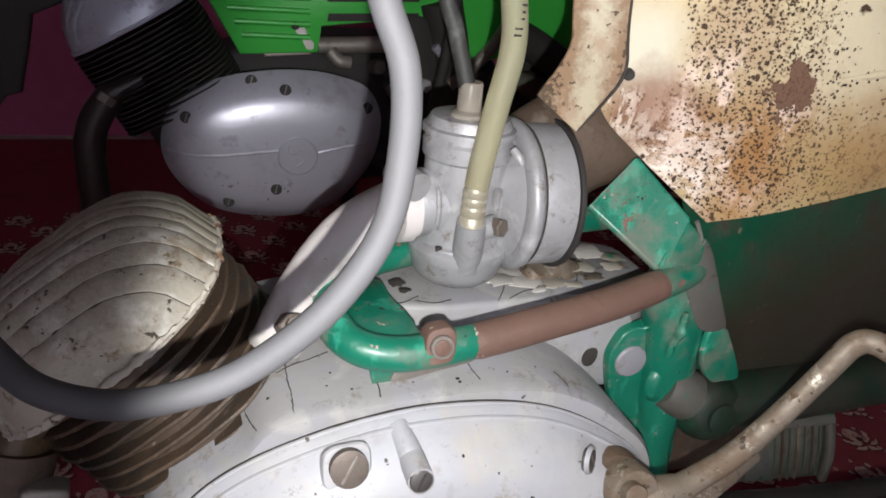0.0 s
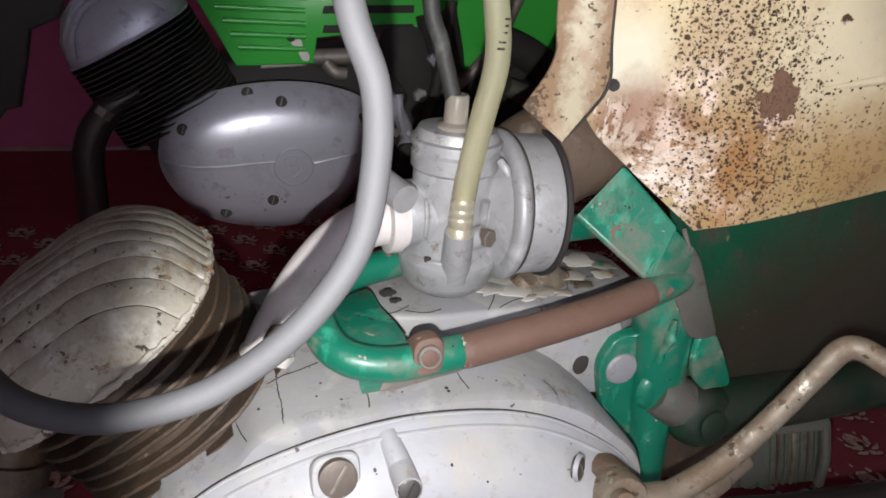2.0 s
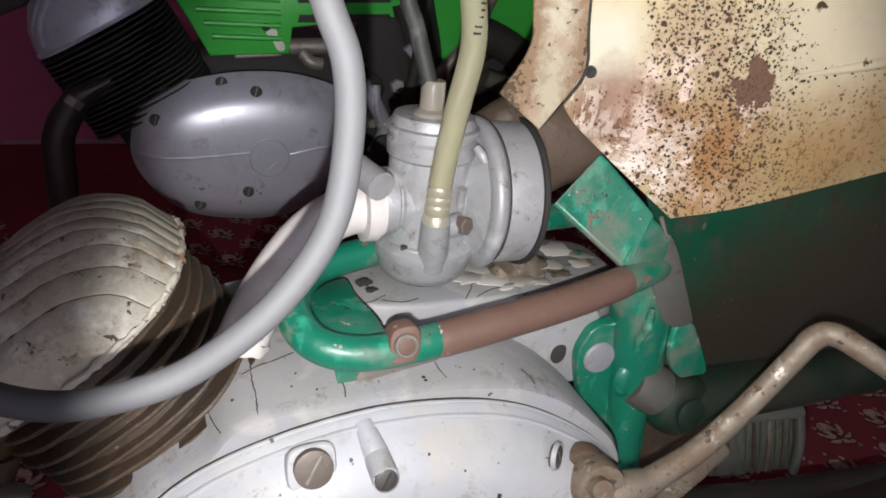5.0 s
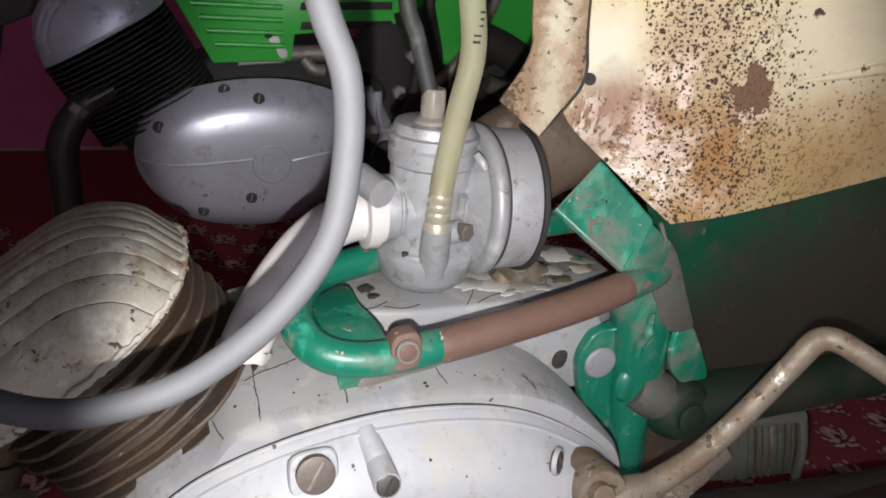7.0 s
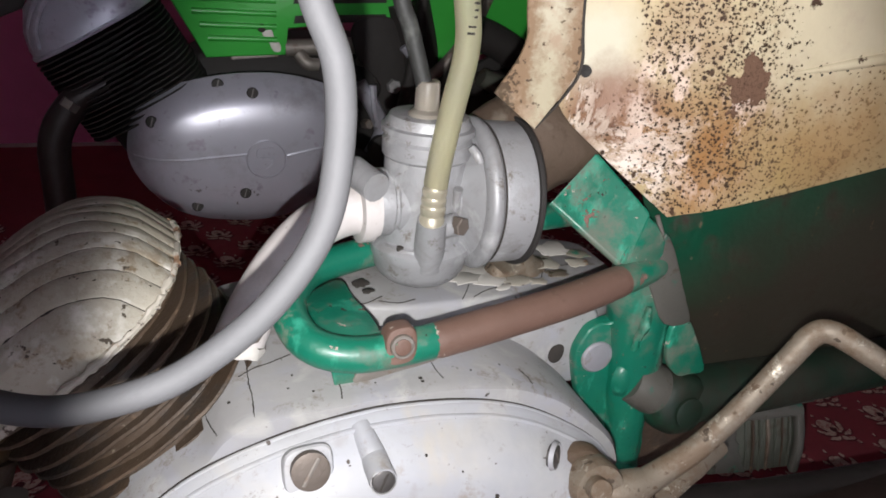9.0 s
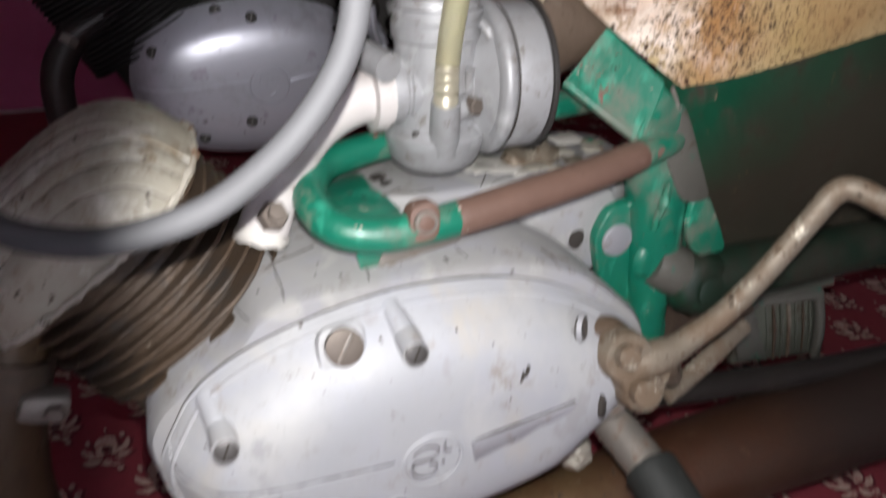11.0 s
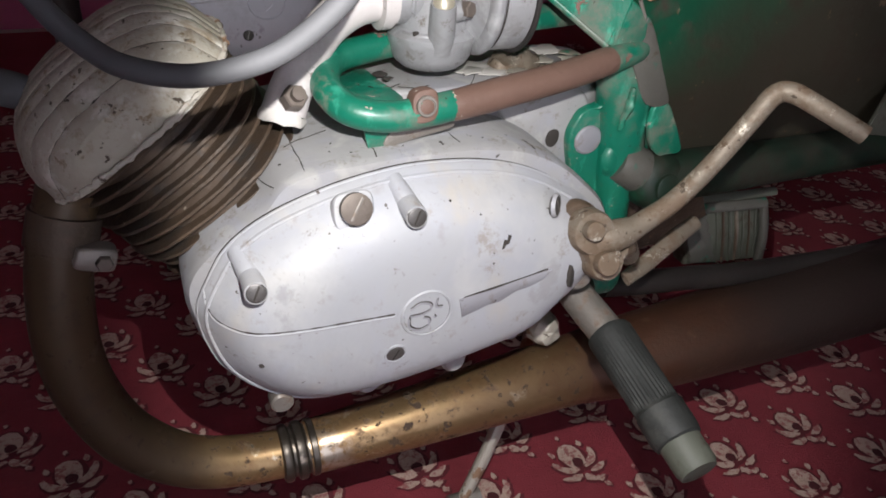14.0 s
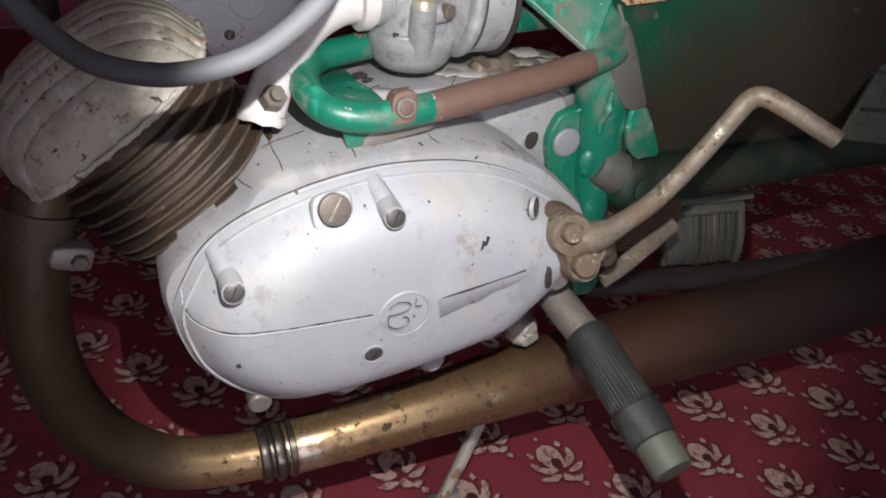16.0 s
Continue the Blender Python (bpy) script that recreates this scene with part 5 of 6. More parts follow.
clamp = part("pipe_clamp", bm, M_INTAKE, intake)
bm = bmesh.new()
tube(bm, [(0.108, 0.372, 0.556), (0.1165, 0.350, 0.5525)], [0.0088, 0.0088], 16, 2, 1, False)
part("clamp_bolt", bm, M_CARB, clamp)
bm = bmesh.new()
tube(bm, [(0.0385, 0.3430, 0.4665), (0.0372, 0.3421, 0.4635), (0.0362, 0.3414, 0.4605)], [0.0150, 0.0158, 0.0150], 28, 3)
part("flange", wobble(bm, 0.0018, 150), M_WHITE, intake, "white painted flange edge")
hexbolt(intake, (0.0425, 0.3275, 0.4815), 0.0082, 0.006, (0.25, -1, 0.7), M_SCREW, "flange_nut")
part("stud", made(tube, [(0.0425, 0.3275, 0.4815), (0.0445, 0.3185, 0.4880)], 0.0046, 10, 2), M_SCREW, intake)

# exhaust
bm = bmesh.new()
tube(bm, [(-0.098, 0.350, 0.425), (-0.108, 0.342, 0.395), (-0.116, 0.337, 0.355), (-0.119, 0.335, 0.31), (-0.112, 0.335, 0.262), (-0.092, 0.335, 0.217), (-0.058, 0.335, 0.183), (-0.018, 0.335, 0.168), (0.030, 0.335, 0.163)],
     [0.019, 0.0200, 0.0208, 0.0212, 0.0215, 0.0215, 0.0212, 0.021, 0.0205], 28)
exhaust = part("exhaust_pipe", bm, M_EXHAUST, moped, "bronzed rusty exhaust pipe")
bm = bmesh.new()
tube(bm, [(-0.102, 0.346, 0.412), (-0.109, 0.341, 0.390)], [0.0222, 0.0222], 28, 2, 1, False)
band = part("pipe_clamp", bm, M_IRON, exhaust, "rusty clamp band round the pipe")
bm = bmesh.new()
plate(bm, Frame((-0.0885, 0.318, 0.389), (1, 0.1, -0.35), (0.35, 0.1, 1)), roundish(0.0130, 0.0085, 4, 28), -0.016, 0.0, 0.002)
part("clamp_lug", wobble(bm, 0.0010, 90), M_STEEL, band, "bare worn steel clamp lug")
part("clamp_bolt", made(lathe, (-0.084, 0.318, 0.387), (0.1, -1, 0.1), [(0, -0.004), (0.0055, -0.004), (0.0055, 0.003), (0.0045, 0.004), (0, 0.004)], 6), M_SCREW, band)
bm = bmesh.new()
lathe(bm, (0.018, 0.335, 0.163), (1, 0, 0.02), [(0.020, -0.002), (0.0245, 0.0), (0.0252, 0.003), (0.0245, 0.006), (0.0215, 0.008), (0.0215, 0.010), (0.0252, 0.012), (0.0256, 0.015), (0.0250, 0.018), (0.0218, 0.020), (0.0218, 0.022), (0.0250, 0.024), (0.0252, 0.028), (0.021, 0.031)], 36)
part("joint_ring", bm, M_RING, exhaust, "dark ribbed joint ring")
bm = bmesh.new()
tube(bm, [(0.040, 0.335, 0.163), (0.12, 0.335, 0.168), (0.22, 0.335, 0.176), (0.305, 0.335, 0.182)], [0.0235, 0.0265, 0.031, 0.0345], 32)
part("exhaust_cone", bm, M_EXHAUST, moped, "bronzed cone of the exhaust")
bm = bmesh.new()
tube(bm, [(0.303, 0.335, 0.182), (0.36, 0.335, 0.183), (0.50, 0.338, 0.186), (0.75, 0.345, 0.192), (1.05, 0.352, 0.20)], [0.0345, 0.040, 0.046, 0.051, 0.051], 36)
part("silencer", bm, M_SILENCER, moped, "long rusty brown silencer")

# kick lever
STRAP = [(0.3112, 0.3000, 0.3075), (0.3391, 0.3100, 0.3133), (0.3735, 0.3200, 0.3265), (0.4032, 0.3300, 0.3337)]
bm = bmesh.new()
tube(bm, [(0.262, 0.256, 0.384), (0.282, 0.258, 0.3925), (0.303, 0.2585, 0.404), (0.322, 0.259, 0.4205), (0.340, 0.259, 0.4405), (0.358, 0.258, 0.4650), (0.3685, 0.2560, 0.4815), (0.3755, 0.2495, 0.4865), (0.388, 0.236, 0.4810), (0.4135, 0.2095, 0.4660)],
     [0.0096, 0.0082, 0.0077, 0.0074, 0.0072, 0.0072, 0.0075, 0.0074, 0.0072, 0.0070], 20, 6, 0.9)
kick = part("kick_lever", bm, M_NICKEL, moped, "worn nickel kick-start lever")
HUBA = Vector((-0.1, -1, 0.33))
part("lever_hub", wobble(made(lathe, (0.239, 0.276, 0.384), HUBA, [(0, 0), (0.0165, 0), (0.0172, 0.004), (0.0168, 0.020), (0.0150, 0.0235), (0, 0.024)], 30), 0.0012, 70), M_NICKEL, kick)
part("lever_lug", wobble(made(lathe, (0.2500, 0.268, 0.3610), HUBA, [(0, 0), (0.0135, 0), (0.0148, 0.004), (0.0145, 0.018), (0.0125, 0.0225), (0, 0.023)], 30), 0.0012, 70), M_NICKEL, kick)
bm = bmesh.new()
tube(bm, [(0.242, 0.264, 0.380), (0.254, 0.259, 0.383), (0.270, 0.257, 0.3875)], [0.0145, 0.0125, 0.0098], 18)
part("lever_root", wobble(bm, 0.0008, 70), M_NICKEL, kick)
bm = bmesh.new()
plate(bm, Frame((0.2440, 0.252, 0.3795), (1, 0.05, -0.08), (0, 0.33, 1)), spline([(-0.0170, 0.012), (-0.011, 0.0225), (0.0, 0.0220), (0.008, 0.012), (0.0185, 0.0060), (0.0160, -0.010), (0.0105, -0.0225), (-0.001, -0.0245), (-0.0085, -0.013), (-0.0150, -0.001)], 4, True), -0.020, 0.0, 0.0032)
part("hub_block", wobble(wobble(bm, 0.0012, 70), 0.0004, 220), M_NICKEL, kick, "worn forged clamp block of the lever")
# dark ring added to stand for the shade behind the hub
part("hub_shade_ring", made(lathe, (0.2345, 0.2785, 0.3870), HUBA, [(0.010, 0), (0.0185, 0.0), (0.0180, 0.007), (0.0155, 0.010), (0.010, 0.010)], 30), M_IRON, kick)
bm = bmesh.new()
tube(bm, STRAP, [0.0062, 0.0075, 0.0082, 0.0068], 16, 6, 0.45)
part("strap", wobble(bm, 0.0006, 70), M_NICKEL, kick)
bm = bmesh.new()
tube(bm, [(0.262, 0.262, 0.372), (0.276, 0.268, 0.366), (0.288, 0.276, 0.352)], [0.012, 0.0105, 0.009], 14)
part("lever_web", wobble(bm, 0.0010, 80), M_NICKEL, kick)
part("pinch_bolt", made(lathe, (0.2325, 0.250, 0.3965), (-0.1, -1, 0.4), [(0, -0.004), (0.0070, -0.004), (0.0070, 0.0035), (0.0064, 0.0042), (0, 0.0043)], 24), M_NICKEL, kick)
part("pivot_bolt", made(lathe, (0.2440, 0.243, 0.3715), (-0.1, -1, 0.35), [(0, -0.01), (0.0088, -0.01), (0.0088, 0.0030), (0.0080, 0.0040), (0, 0.0042)], 26), M_NICKEL, kick)
part("shaft_end", made(lathe, (0.240, 0.285, 0.345), (0, -1, 0.1), [(0, 0), (0.012, 0), (0.012, 0.018), (0.010, 0.02), (0, 0.02)], 24), M_STEEL, kick)

# footrest
bm = bmesh.new()
tube(bm, [(0.255, 0.325, 0.318), (0.260, 0.290, 0.306), (0.2668, 0.245, 0.2943)], 0.0145, 20)
rest = part("footrest_bar", bm, M_STEEL, moped, "pale steel footrest bar")
bm = bmesh.new()
d = Vector((0.004, -0.110, -0.031)).normalized()
lathe(bm, (0.2665, 0.253, 0.2965), d, [(0.0135, 0), (0.0178, 0.001), (0.0186, 0.004), (0.0184, 0.010), (0.0178, 0.068), (0.0180, 0.072), (0.0190, 0.074), (0.0188, 0.094), (0.0178, 0.099), (0.0150, 0.101)], 72)
o = Vector((0.2665, 0.253, 0.2965))
for n, v in enumerate(bm.verts):
    h = (v.co - o).dot(d)
    if 0.008 < h < 0.0725 and n % 2:
        v.co = o + d * h + (v.co - o - d * h) * 0.955
part("footrest_rubber", wobble(bm, 0.0008, 60), M_PEG, rest, "dark ribbed rubber sleeve")
part("bar_end", made(lathe, (0.2665, 0.253, 0.2965), d, [(0.0140, 0.095), (0.0158, 0.097), (0.0155, 0.120), (0.0138, 0.124), (0, 0.125)], 30), M_OLIVE, rest, "grey worn end of the bar")

# green lug and flaking case foot behind the footrest
bm = bmesh.new()
tube(bm, [(0.322, 0.362, 0.345), (0.333, 0.352, 0.276), (0.313, 0.350, 0.270)], [0.014, 0.012, 0.010], 16)
part("lower_lug", bm, M_GREEN, upright)
bm = bmesh.new()
lathe(bm, (0.261, 0.345, 0.239), (0.2, -1, 0.1), [(0, 0), (0.014, 0), (0.015, 0.012), (0.011, 0.020), (0, 0.022)], 20)
part("case_foot", wobble(wobble(bm, 0.004, 90), 0.0015, 260), M_PATCH, crankcase, "pale flaking cast foot")
bm = bmesh.new()
plate(bm, Frame((0.2268, cover_y(0.2268, 0.3545) + 0.0005, 0.3545), (1, 0.75, 0), (0, 0, 1)), spline([(-0.004, 0.011), (0.001, 0.004), (0.0055, 0.003), (0.006, -0.004), (0.002, -0.010), (-0.002, -0.009), (-0.0045, 0.0)], 3, True), -0.004, 0.0012, 0.0006)
part("tip_notch", wobble(bm, 0.0008, 200), M_GRIME_SHADE, cover)

# lower rear details
bm = bmesh.new()
tube(bm, [(0.34, 0.365, 0.252), (0.42, 0.36, 0.247), (0.485, 0.36, 0.239), (0.56, 0.36, 0.233), (0.72, 0.36, 0.226)], [0.0115, 0.0125, 0.0125, 0.0125, 0.0125], 18)
part("torque_tube", wobble(bm, 0.0005, 40), M_PIPE, moped, "smooth dark grey tube above the silencer")
bm = bmesh.new()
plate(bm, SIDE, [Vector((x, z, 0)) for x, z in ((0.446, 0.302), (0.556, 0.296), (0.574, 0.222), (0.470, 0.232))], -0.42, -0.396, 0.003)
hub = part("hub_shroud", wobble(bm, 0.001, 60), M_OLIVE, moped, "dull olive grey dirty ribbed shroud")
rng = random.Random(14)
for i in range(7):
    x = 0.492 + i * 0.0088
    r = rng.uniform(0.0018, 0.0042)
    bm = bmesh.new()
    tube(bm, [(x, 0.3965, 0.2975), (x + 0.010, 0.3945, 0.262), (x + 0.020, 0.3970, 0.228)], r, 8, 4, 0.5)
    part("rib", wobble(bm, 0.0004, 120), (M_OLIVE, M_IRON, M_OLIVE, M_BOX)[i % 4], hub)
bm = bmesh.new()
tube(bm, [(0.552, 0.393, 0.297), (0.561, 0.389, 0.262), (0.570, 0.393, 0.226)], 0.0085, 12, 5, 0.6)
part("shroud_rim", wobble(bm, 0.0006, 70), M_SLEEVE, hub, "bare grey rolled rim of the shroud")
# beige plate in a dark grey that stands in for dim light
bm = bmesh.new()
edge = [(0.478, 0.296)] + [(0.4795 + 0.0036 * n + (0.0025 if n % 2 else -0.0012), 0.289 - 0.0075 * n) for n in range(8)] + [(0.508, 0.231)]
plate(bm, SIDE, [Vector((x, z, 0)) for x, z in [(0.474, 0.237), (0.462, 0.262), (0.450, 0.298)] + edge], -0.398, -0.3925, 0.0008)
part("drum_plate", wobble(bm, 0.0008, 70), M_SLEEVE, hub, "beige plate on the shroud, coloured darker for dim light")
for z0, z1, x0, x1, r, m in ((0.3080, 0.2995, 0.440, 0.553, 0.0062, M_SLEEVE), (0.3170, 0.3120, 0.452, 0.562, 0.0050, M_OLIVE)):
    bm = bmesh.new()
    tube(bm, [(x0, 0.392, z0), ((x0 + x1) / 2, 0.391, (z0 + z1) / 2), (x1, 0.392, z1)], r, 10, 5, 0.7)
    part("shroud_rail", wobble(bm, 0.0006, 90), m, hub)
bm = bmesh.new()
plate(bm, Frame((0.640, 0.345, 0.440), (1, 0, -0.12), (0, 0.2, 1)), [Vector(p) for p in ((-0.052, -0.050, 0), (0.12, -0.060, 0), (0.12, 0.075, 0), (0.0, 0.045, 0))], -0.004, 0.0, 0.001)
rear = part("rear_shield", bm, M_OLIVE, moped, "dull olive grey rear shield plate")
for dz in (-0.02, 0.015):
    bm = bmesh.new()
    tube(bm, [(0.605, 0.340 + 0.2 * dz, 0.446 + dz), (0.75, 0.340 + 0.2 * dz, 0.429 + dz)], 0.0018, 8, 2)
    part("groove", bm, M_GRIME_SHADE, rear)
bm = bmesh.new()
plate(bm, SIDE, [Vector((x, z, 0)) for x, z in ((0.325, 0.37), (0.40, 0.365), (0.455, 0.335), (0.47, 0.30), (0.42, 0.275), (0.36, 0.27), (0.33, 0.30))], -0.410, -0.385, 0.003)
part("stand_bracket", wobble(bm, 0.001, 50), M_IRON, moped, "dark rusty stand bracket")
# centre stand, on the floor
bm = bmesh.new()
tube(bm, [(0.300, 0.41, 0.275), (0.288, 0.402, 0.15), (0.245, 0.376, 0.06), (0.205, 0.352, 0.011)], [0.013, 0.012, 0.012, 0.011], 12, 6, 0.6)
stand = part("centre_stand", wobble(bm, 0.001, 60), M_PATCH, moped, "flaking cream centre stand leg")
bm = bmesh.new()
tube(bm, [(0.190, 0.352, 0.0105), (0.225, 0.352, 0.0105)], 0.009, 12)
part("stand_foot", bm, M_STEEL, stand)

# the thick grey hose across the engine
bm = bmesh.new()
tube(bm, [(0.0372, 0.2148, 0.8001), (0.0422, 0.1998, 0.7202), (0.0491, 0.1848, 0.6753), (0.0568, 0.1806, 0.6522), (0.0570, 0.1775, 0.6273), (0.0513, 0.1734, 0.6036), (0.0348, 0.1693, 0.5815), (0.0132, 0.1682, 0.5642),
          (-0.0046, 0.1681, 0.5566), (-0.0272, 0.1700, 0.5531), (-0.0478, 0.1780, 0.5548), (-0.0613, 0.1912, 0.5592), (-0.0770, 0.2095, 0.5716), (-0.0971, 0.2345, 0.5998), (-0.1211, 0.2695, 0.6598)], 0.0047, 24)
part("grey_hose", bm, M_HOSE, moped, "thick grey rubber hose in a loop")

# ---- the second moped behind ----
moped_b = thing("moped", (0.15, 0.95, 0.0), "second moped with bright green plastic cowl and grey engine", "moped")
FARC = spline([(-0.04, 0.428), (-0.036, 0.461), (-0.025, 0.483), (-0.001, 0.501), (0.036, 0.513), (0.078, 0.52), (0.122, 0.521), (0.161, 0.515), (0.192, 0.502), (0.209, 0.47), (0.205, 0.424), (0.184, 0.388), (0.152, 0.357), (0.109, 0.345), (0.062, 0.346), (0.026, 0.353), (-0.002, 0.368), (-0.028, 0.397)], 5, True)
bm = bmesh.new()
slab(bm, SIDE, FARC, [(0.03, -0.90), (0.012, -0.86), (0.002, -0.835), (0.0, -0.822), (0.003, -0.818), (0.010, -0.808), (0.020, -0.799), (0.034, -0.793), (0.055, -0.791), (0.07, -0.790)], shrink)
cov = part("engine_cover", bm, M_ALLOY, moped_b, "smooth grey alloy engine cover")
far_y, _ = surface(cov)
bm = bmesh.new()
tube(bm, [(p.x, far_y(p.x, p.y) + 0.0008, p.y) for p in spline([(-0.033, 0.431), (0.01, 0.430), (0.05, 0.433), (0.085, 0.436)], 6)], 0.0022, 8, 1, 1, False)
part("crease", bm, M_ALLOY, cov)
bm = bmesh.new()
tube(bm, [(p.x, far_y(p.x, p.y) + 0.0008, p.y) for p in spline([(0.130, 0.434), (0.16, 0.440), (0.185, 0.444)], 6)], 0.0022, 8, 1, 1, False)
part("crease", bm, M_ALLOY, cov)
for x, z in ((-0.012, 0.471), (0.094, 0.503), (0.083, 0.390), (0.030, 0.374), (0.058, 0.510), (0.188, 0.483)):
    screw(cov, (x, far_y(x, z), z), 0.0064, 0.5, M_BLACK, (0, -1, 0.2), h=0.0022, slot=M_DARK)
ring = part("badge", made(lathe, (0.107, 0.792, 0.430), (0, -1, 0), [(0, 0), (0.023, 0), (0.023, 0.002), (0.0215, 0.0028), (0.020, 0.0014), (0, 0.0014)], 36), M_ALLOY, cov)
part("cast_mark", made(line_on, [(0.115, 0.443), (0.099, 0.442), (0.098, 0.432), (0.110, 0.432), (0.114, 0.425), (0.106, 0.418)], 0.0012, 0.7905), M_ALLOY, ring)
# cylinder and head
T2 = radians(30)
C2 = Frame((-0.062, 0.88, 0.557), (math.cos(T2), 0, math.sin(T2)), (0, 1, 0))
C2.n = -Vector((math.sin(T2), 0, -math.cos(T2)))
cyl = part("cylinder", made(lathe, C2.at(0.0, 0, -0.14), C2.n, [(0, 0), (0.055, 0), (0.055, 0.13), (0, 0.13)], 28), M_BLACK, moped_b, "sooty black finned cylinder")
for i in range(18):
    h = -0.099 + i * 0.0055
    bm = bmesh.new()
    slab(bm, C2, roundish(0.073, 0.070, 3), [(0.03, h), (0.0, h + 0.0010), (0.0, h + 0.0026), (0.03, h + 0.0036)], shrink)
    part("fin", wobble(bm, 0.0006, 60), M_BLACK, cyl)
bm = bmesh.new()
slab(bm, C2, roundish(0.070, 0.068, 3), [(0.03, 0.0), (0, 0.002), (0.0, 0.012), (0.006, 0.03), (0.02, 0.05), (0.04, 0.06)], shrink)
hd = part("cylinder_head", bm, M_ALLOY, moped_b, "grey alloy cylinder head")
part("head_rim", made(slab, C2, roundish(0.0725, 0.0705, 3), [(0.02, 0.0005), (0.0008, 0.001), (0.0, 0.003), (0.0008, 0.005), (0.02, 0.0055)], shrink), M_ALLOY, hd)
for v in (-0.058, -0.044, -0.030, -0.016, -0.002, 0.012, 0.026, 0.040):
    bm = bmesh.new()
    k2 = max(0.3, 1 - abs(v / 0.074) ** 3) ** 0.33
    tube(bm, [C2.at(-0.066 * k2, v, 0.012), C2.at(-0.052 * k2, v, 0.034 * k2 + 0.004), C2.at(-0.02 * k2, v, 0.056 * k2 + 0.004), C2.at(0.02 * k2, v, 0.056 * k2 + 0.004), C2.at(0.052 * k2, v, 0.034 * k2 + 0.004), C2.at(0.066 * k2, v, 0.012)], 0.0028, 8)
    part("fin", bm, M_ALLOY, hd)
bm = bmesh.new()
tube(bm, [(-0.055, 0.835, 0.505), (-0.086, 0.83, 0.487), (-0.110, 0.825, 0.448), (-0.113, 0.825, 0.39), (-0.110, 0.83, 0.30), (-0.08, 0.84, 0.22), (0.05, 0.85, 0.19), (0.4, 0.86, 0.2)], [0.018, 0.016, 0.0165, 0.0165, 0.0165, 0.017, 0.018, 0.03], 20)
pipe = part("exhaust_pipe", bm, M_PIPE, moped_b, "black exhaust pipe")
part("pipe_nut", made(lathe, (-0.088, 0.814, 0.490), (-0.6, -0.2, -0.8), [(0.006, 0), (0.010, 0), (0.010, 0.009), (0.006, 0.009)], 6), M_STEEL, pipe)
# green louvred cowl
bm = bmesh.new()
plate(bm, Frame((0, 0.815, 0), (1, 0, 0), (0, 0.1, 1)), [Vector(p) for p in ((-0.06, 0.72, 0), (0.012, 0.598, 0), (0.050, 0.531, 0), (0.140, 0.536, 0), (0.144, 0.566, 0), (0.262, 0.582, 0), (0.296, 0.552, 0), (0.310, 0.524, 0), (0.345, 0.530, 0), (0.41, 0.548, 0), (0.50, 0.556, 0), (0.52, 0.72, 0))], -0.006, 0.0, 0.002)
cowl = part("cowl", bm, M_PLASTIC, moped_b, "bright green plastic louvred cowl")
COWL = Frame((0, 0.815, 0), (1, 0, 0.0), (0, 0.1, 1))
for i in range(5):
    z = 0.553 + i * 0.0145
    bm = bmesh.new()
    x0 = 0.062 - 0.55 * (z - 0.536)
    tube(bm, [COWL.at(x0, z, 0.0005), COWL.at(0.13, z, 0.0005)], 0.0034, 10)
    part("louvre_rib", bm, M_PLASTIC, cowl)
for i in range(4):
    z = 0.572 + i * 0.022
    bm = bmesh.new()
    plate(bm, COWL, [Vector(p) for p in ((0.150, z, 0), (0.262, z + 0.006, 0), (0.262, z + 0.015, 0), (0.152, z + 0.009, 0))], -0.002, 0.0008, 0.0003)
    part("slot", bm, M_BLACK, cowl)
bm = bmesh.new()
plate(bm, COWL, spline([(0.113, 0.560), (0.124, 0.564), (0.128, 0.553), (0.134, 0.548), (0.134, 0.540), (0.126, 0.540), (0.120, 0.552)], 3, True), 0.0, 0.0012, 0.0004)
part("paint_splash", bm, M_WHITE, cowl, "white paint splash")
bm = bmesh.new()
plate(bm, COWL, [Vector(p) for p in ((0.078, 0.5285, 0), (0.132, 0.5330, 0), (0.132, 0.5375, 0), (0.078, 0.5345, 0))], -0.012, -0.006, 0.0006)
part("cowl_bracket", bm, M_STEEL, cowl, "pale steel strip under the cowl")
part("cowl_screw", made(lathe, (0.113, 0.8700, 0.563), (0, -1, 0), [(0, 0), (0.005, 0), (0.004, 0.002), (0, 0.002)], 14), M_GRIME_SHADE, cowl)
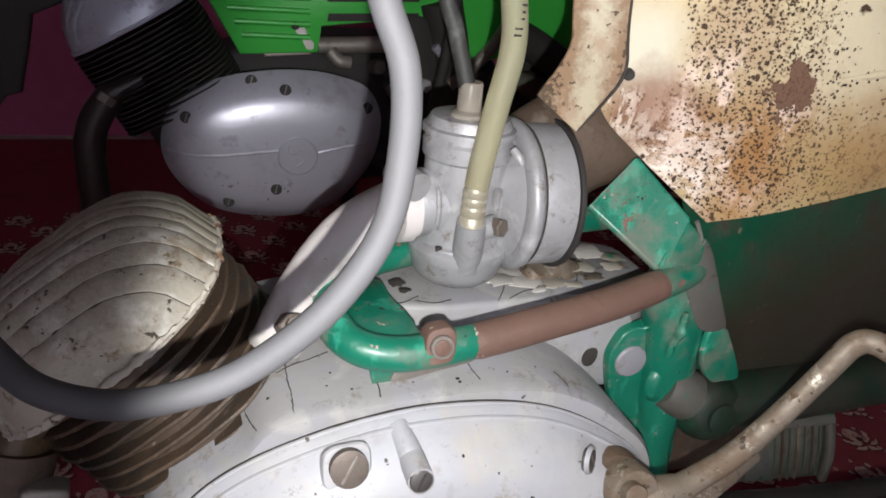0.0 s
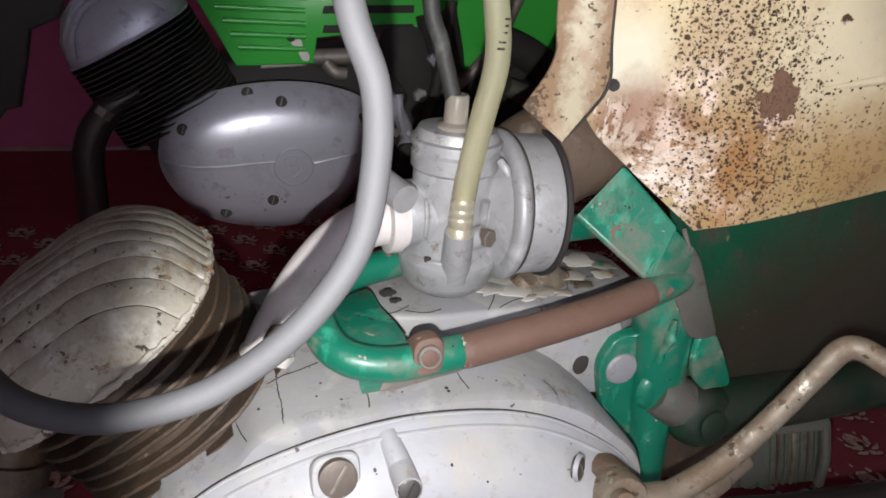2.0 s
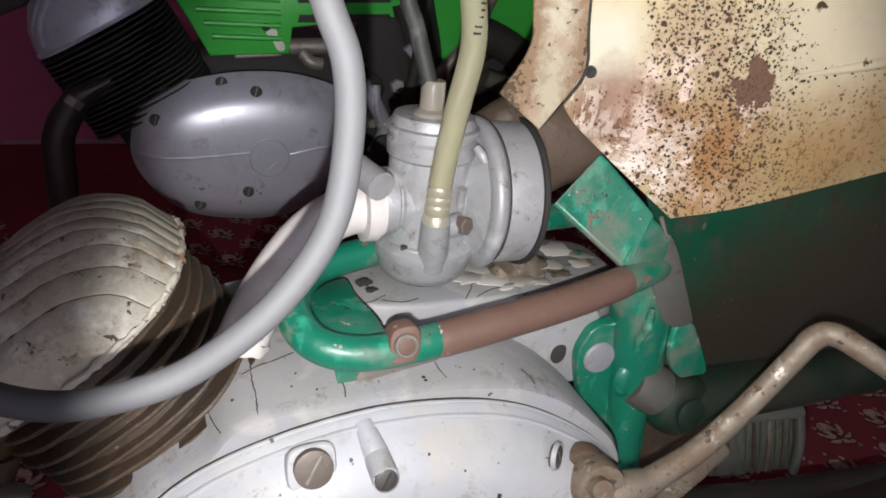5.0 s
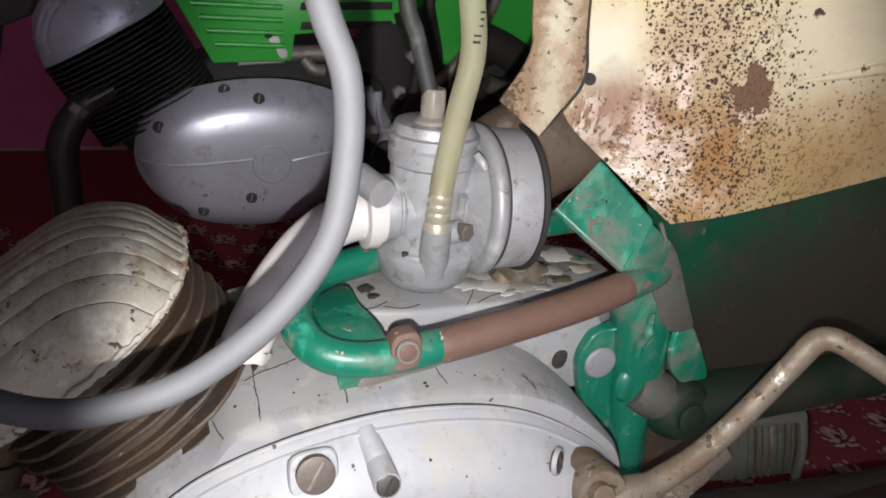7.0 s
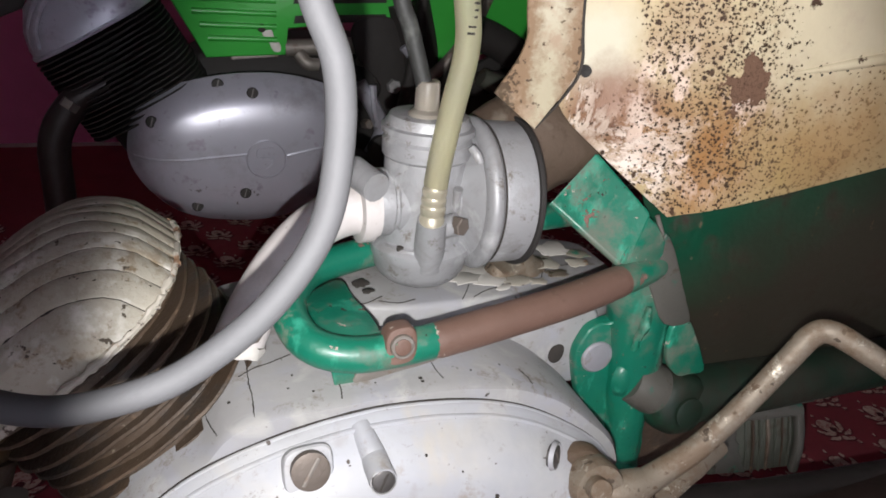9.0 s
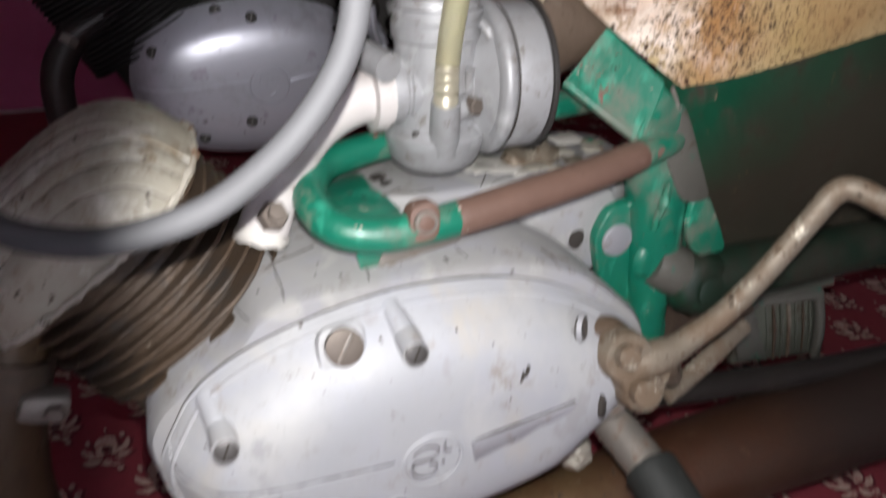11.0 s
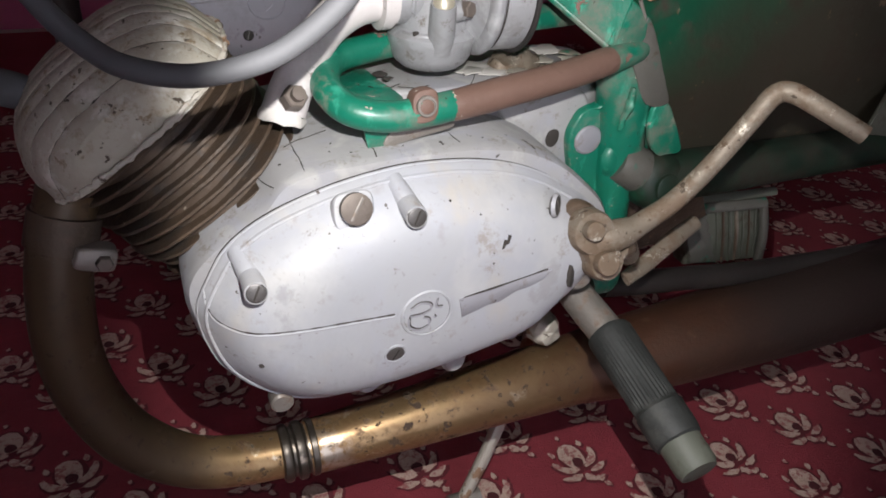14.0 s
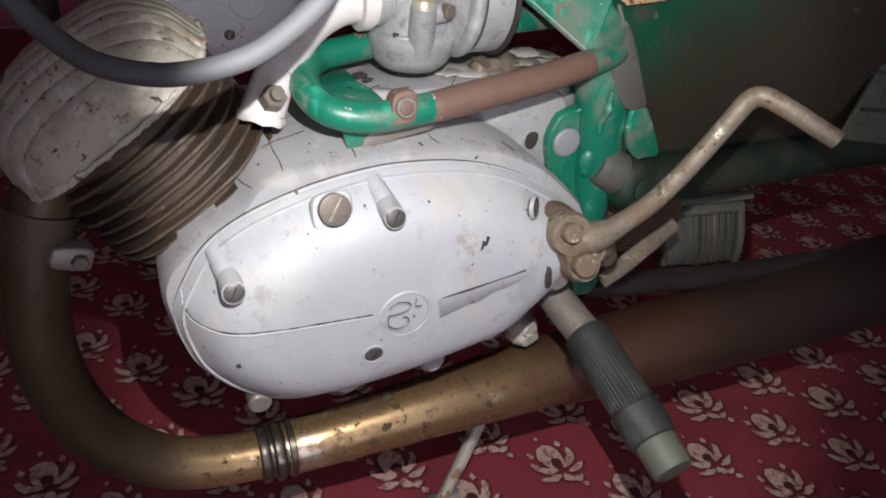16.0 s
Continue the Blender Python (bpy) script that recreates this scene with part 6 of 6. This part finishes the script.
# dark frame, carburettor and metal bits between
for pts, r, m, name in (([(0.14, 0.878, 0.540), (0.20, 0.88, 0.543), (0.28, 0.885, 0.547)], 0.010, M_STEEL, "frame_rail"),
                        ([(0.29, 0.88, 0.60), (0.31, 0.885, 0.52), (0.30, 0.89, 0.43), (0.33, 0.90, 0.35), (0.36, 0.92, 0.2)], 0.028, M_BLACK, "frame_post"),
                        ([(0.23, 0.87, 0.50), (0.25, 0.868, 0.47), (0.262, 0.868, 0.44), (0.25, 0.87, 0.41)], 0.010, M_ALLOY, "bracket_arm"),
                        ([(0.20, 0.875, 0.415), (0.24, 0.87, 0.40), (0.28, 0.87, 0.41)], 0.014, M_BLACK, "carburettor_hose"),
                        ([(0.285, 0.80, 0.62), (0.275, 0.80, 0.53), (0.262, 0.81, 0.45), (0.255, 0.82, 0.40)], 0.007, M_BLACK, "control_cable"),
                        ([(0.305, 0.86, 0.50), (0.34, 0.86, 0.53), (0.37, 0.86, 0.57), (0.40, 0.87, 0.63)], 0.008, M_STEEL, "spring_rod"),
                        ([(0.33, 0.88, 0.52), (0.37, 0.885, 0.50), (0.43, 0.89, 0.50), (0.6, 0.90, 0.52)], 0.016, M_BLACK, "lower_rail"),
                        ([(0.155, 0.87, 0.535), (0.165, 0.865, 0.525), (0.178, 0.866, 0.523)], 0.008, M_STEEL, "clip")):
    bm = bmesh.new()
    tube(bm, pts, r, 14)
    part(name, bm, m, moped_b)
bm = bmesh.new()
plate(bm, SIDE, spline([(0.2218, 0.5718), (0.2671, 0.5803), (0.3031, 0.5376), (0.3127, 0.5131), (0.3078, 0.4805), (0.2872, 0.4508), (0.2609, 0.4471), (0.2485, 0.469), (0.2578, 0.4978), (0.2272, 0.5319)], 4, True), -0.876, -0.868, 0.0015)
mount = part("engine_mount", bm, M_BLACK, moped_b, "black engine mounting plate")
hexbolt(mount, (0.2742, 0.868, 0.4978), 0.0095, 0.008, (0, -1, 0.1), M_CARB, "bolt")
for pts, r in (([(0.246, 0.862, 0.500), (0.249, 0.860, 0.470), (0.258, 0.862, 0.446)], 0.005), ([(0.282, 0.862, 0.548), (0.292, 0.862, 0.538)], 0.0055), ([(0.252, 0.864, 0.452), (0.266, 0.860, 0.446), (0.272, 0.862, 0.436)], 0.006)):
    part("bracket_edge", made(tube, pts, r, 8, 5), M_ALLOY, mount)
part("pivot", made(lathe, (0.262, 0.862, 0.418), (0, -1, 0), [(0, 0), (0.02, 0), (0.02, 0.01), (0.012, 0.014), (0, 0.014)], 26), M_BLACK, moped_b)
bm = bmesh.new()
plate(bm, SIDE, spline([(0.02, 0.42), (0.03, 0.52), (0.16, 0.545), (0.36, 0.535), (0.40, 0.46), (0.36, 0.38), (0.2, 0.36), (0.06, 0.37)], 5, True), -1.0, -0.90, 0.01)
part("engine_block", bm, M_BLACK, moped_b, "dark sooty engine block")
for x, z, r in ((0.215, 0.515, 0.010), (0.236, 0.525, 0.007), (0.262, 0.505, 0.008), (0.275, 0.455, 0.011), (0.245, 0.445, 0.007), (0.31, 0.47, 0.009)):
    hexbolt(moped_b, (x, 0.885, z), r, 0.012, (0.2, -1, 0.2), M_STEEL, "nut")
bm = bmesh.new()
plate(bm, SIDE, [Vector((x, z, 0)) for x, z in [(0.370, 0.508), (0.424, 0.538), (0.479, 0.537), (0.498, 0.447), (0.381, 0.447)]], -0.905, -0.895, 0.003)
part("rear_frame_plate", bm, M_BLACK, moped_b, "dark sooty rear frame plate")
part("rear_frame_tube", made(tube, [(0.370, 0.850, 0.571), (0.404, 0.850, 0.558), (0.451, 0.850, 0.533)], 0.021, 16, 5), M_BLACK, moped_b, "black rear frame tube")
part("rear_bracket", made(tube, [(0.390, 0.860, 0.513), (0.433, 0.860, 0.495)], [0.012, 0.016], 10, 4), M_OLIVE, moped_b, "dull olive bracket")
# black shield in front of its engine
bm = bmesh.new()
plate(bm, SIDE, [Vector((x, z, 0)) for x, z in ((-0.36, 0.44), (-0.205, 0.461), (-0.193, 0.476), (-0.179, 0.480), (-0.166, 0.530), (-0.159, 0.562), (-0.130, 0.575), (-0.120, 0.60), (-0.135, 0.68), (-0.36, 0.68))], -0.875, -0.86, 0.004)
part("front_shield", bm, M_BLACK, moped_b, "black front shield plate")
# its stand
bm = bmesh.new()
tube(bm, [(0.20, 0.93, 0.36), (0.18, 0.93, 0.2), (0.16, 0.93, 0.009)], 0.009, 12)
part("centre_stand", bm, M_BLACK, moped_b)
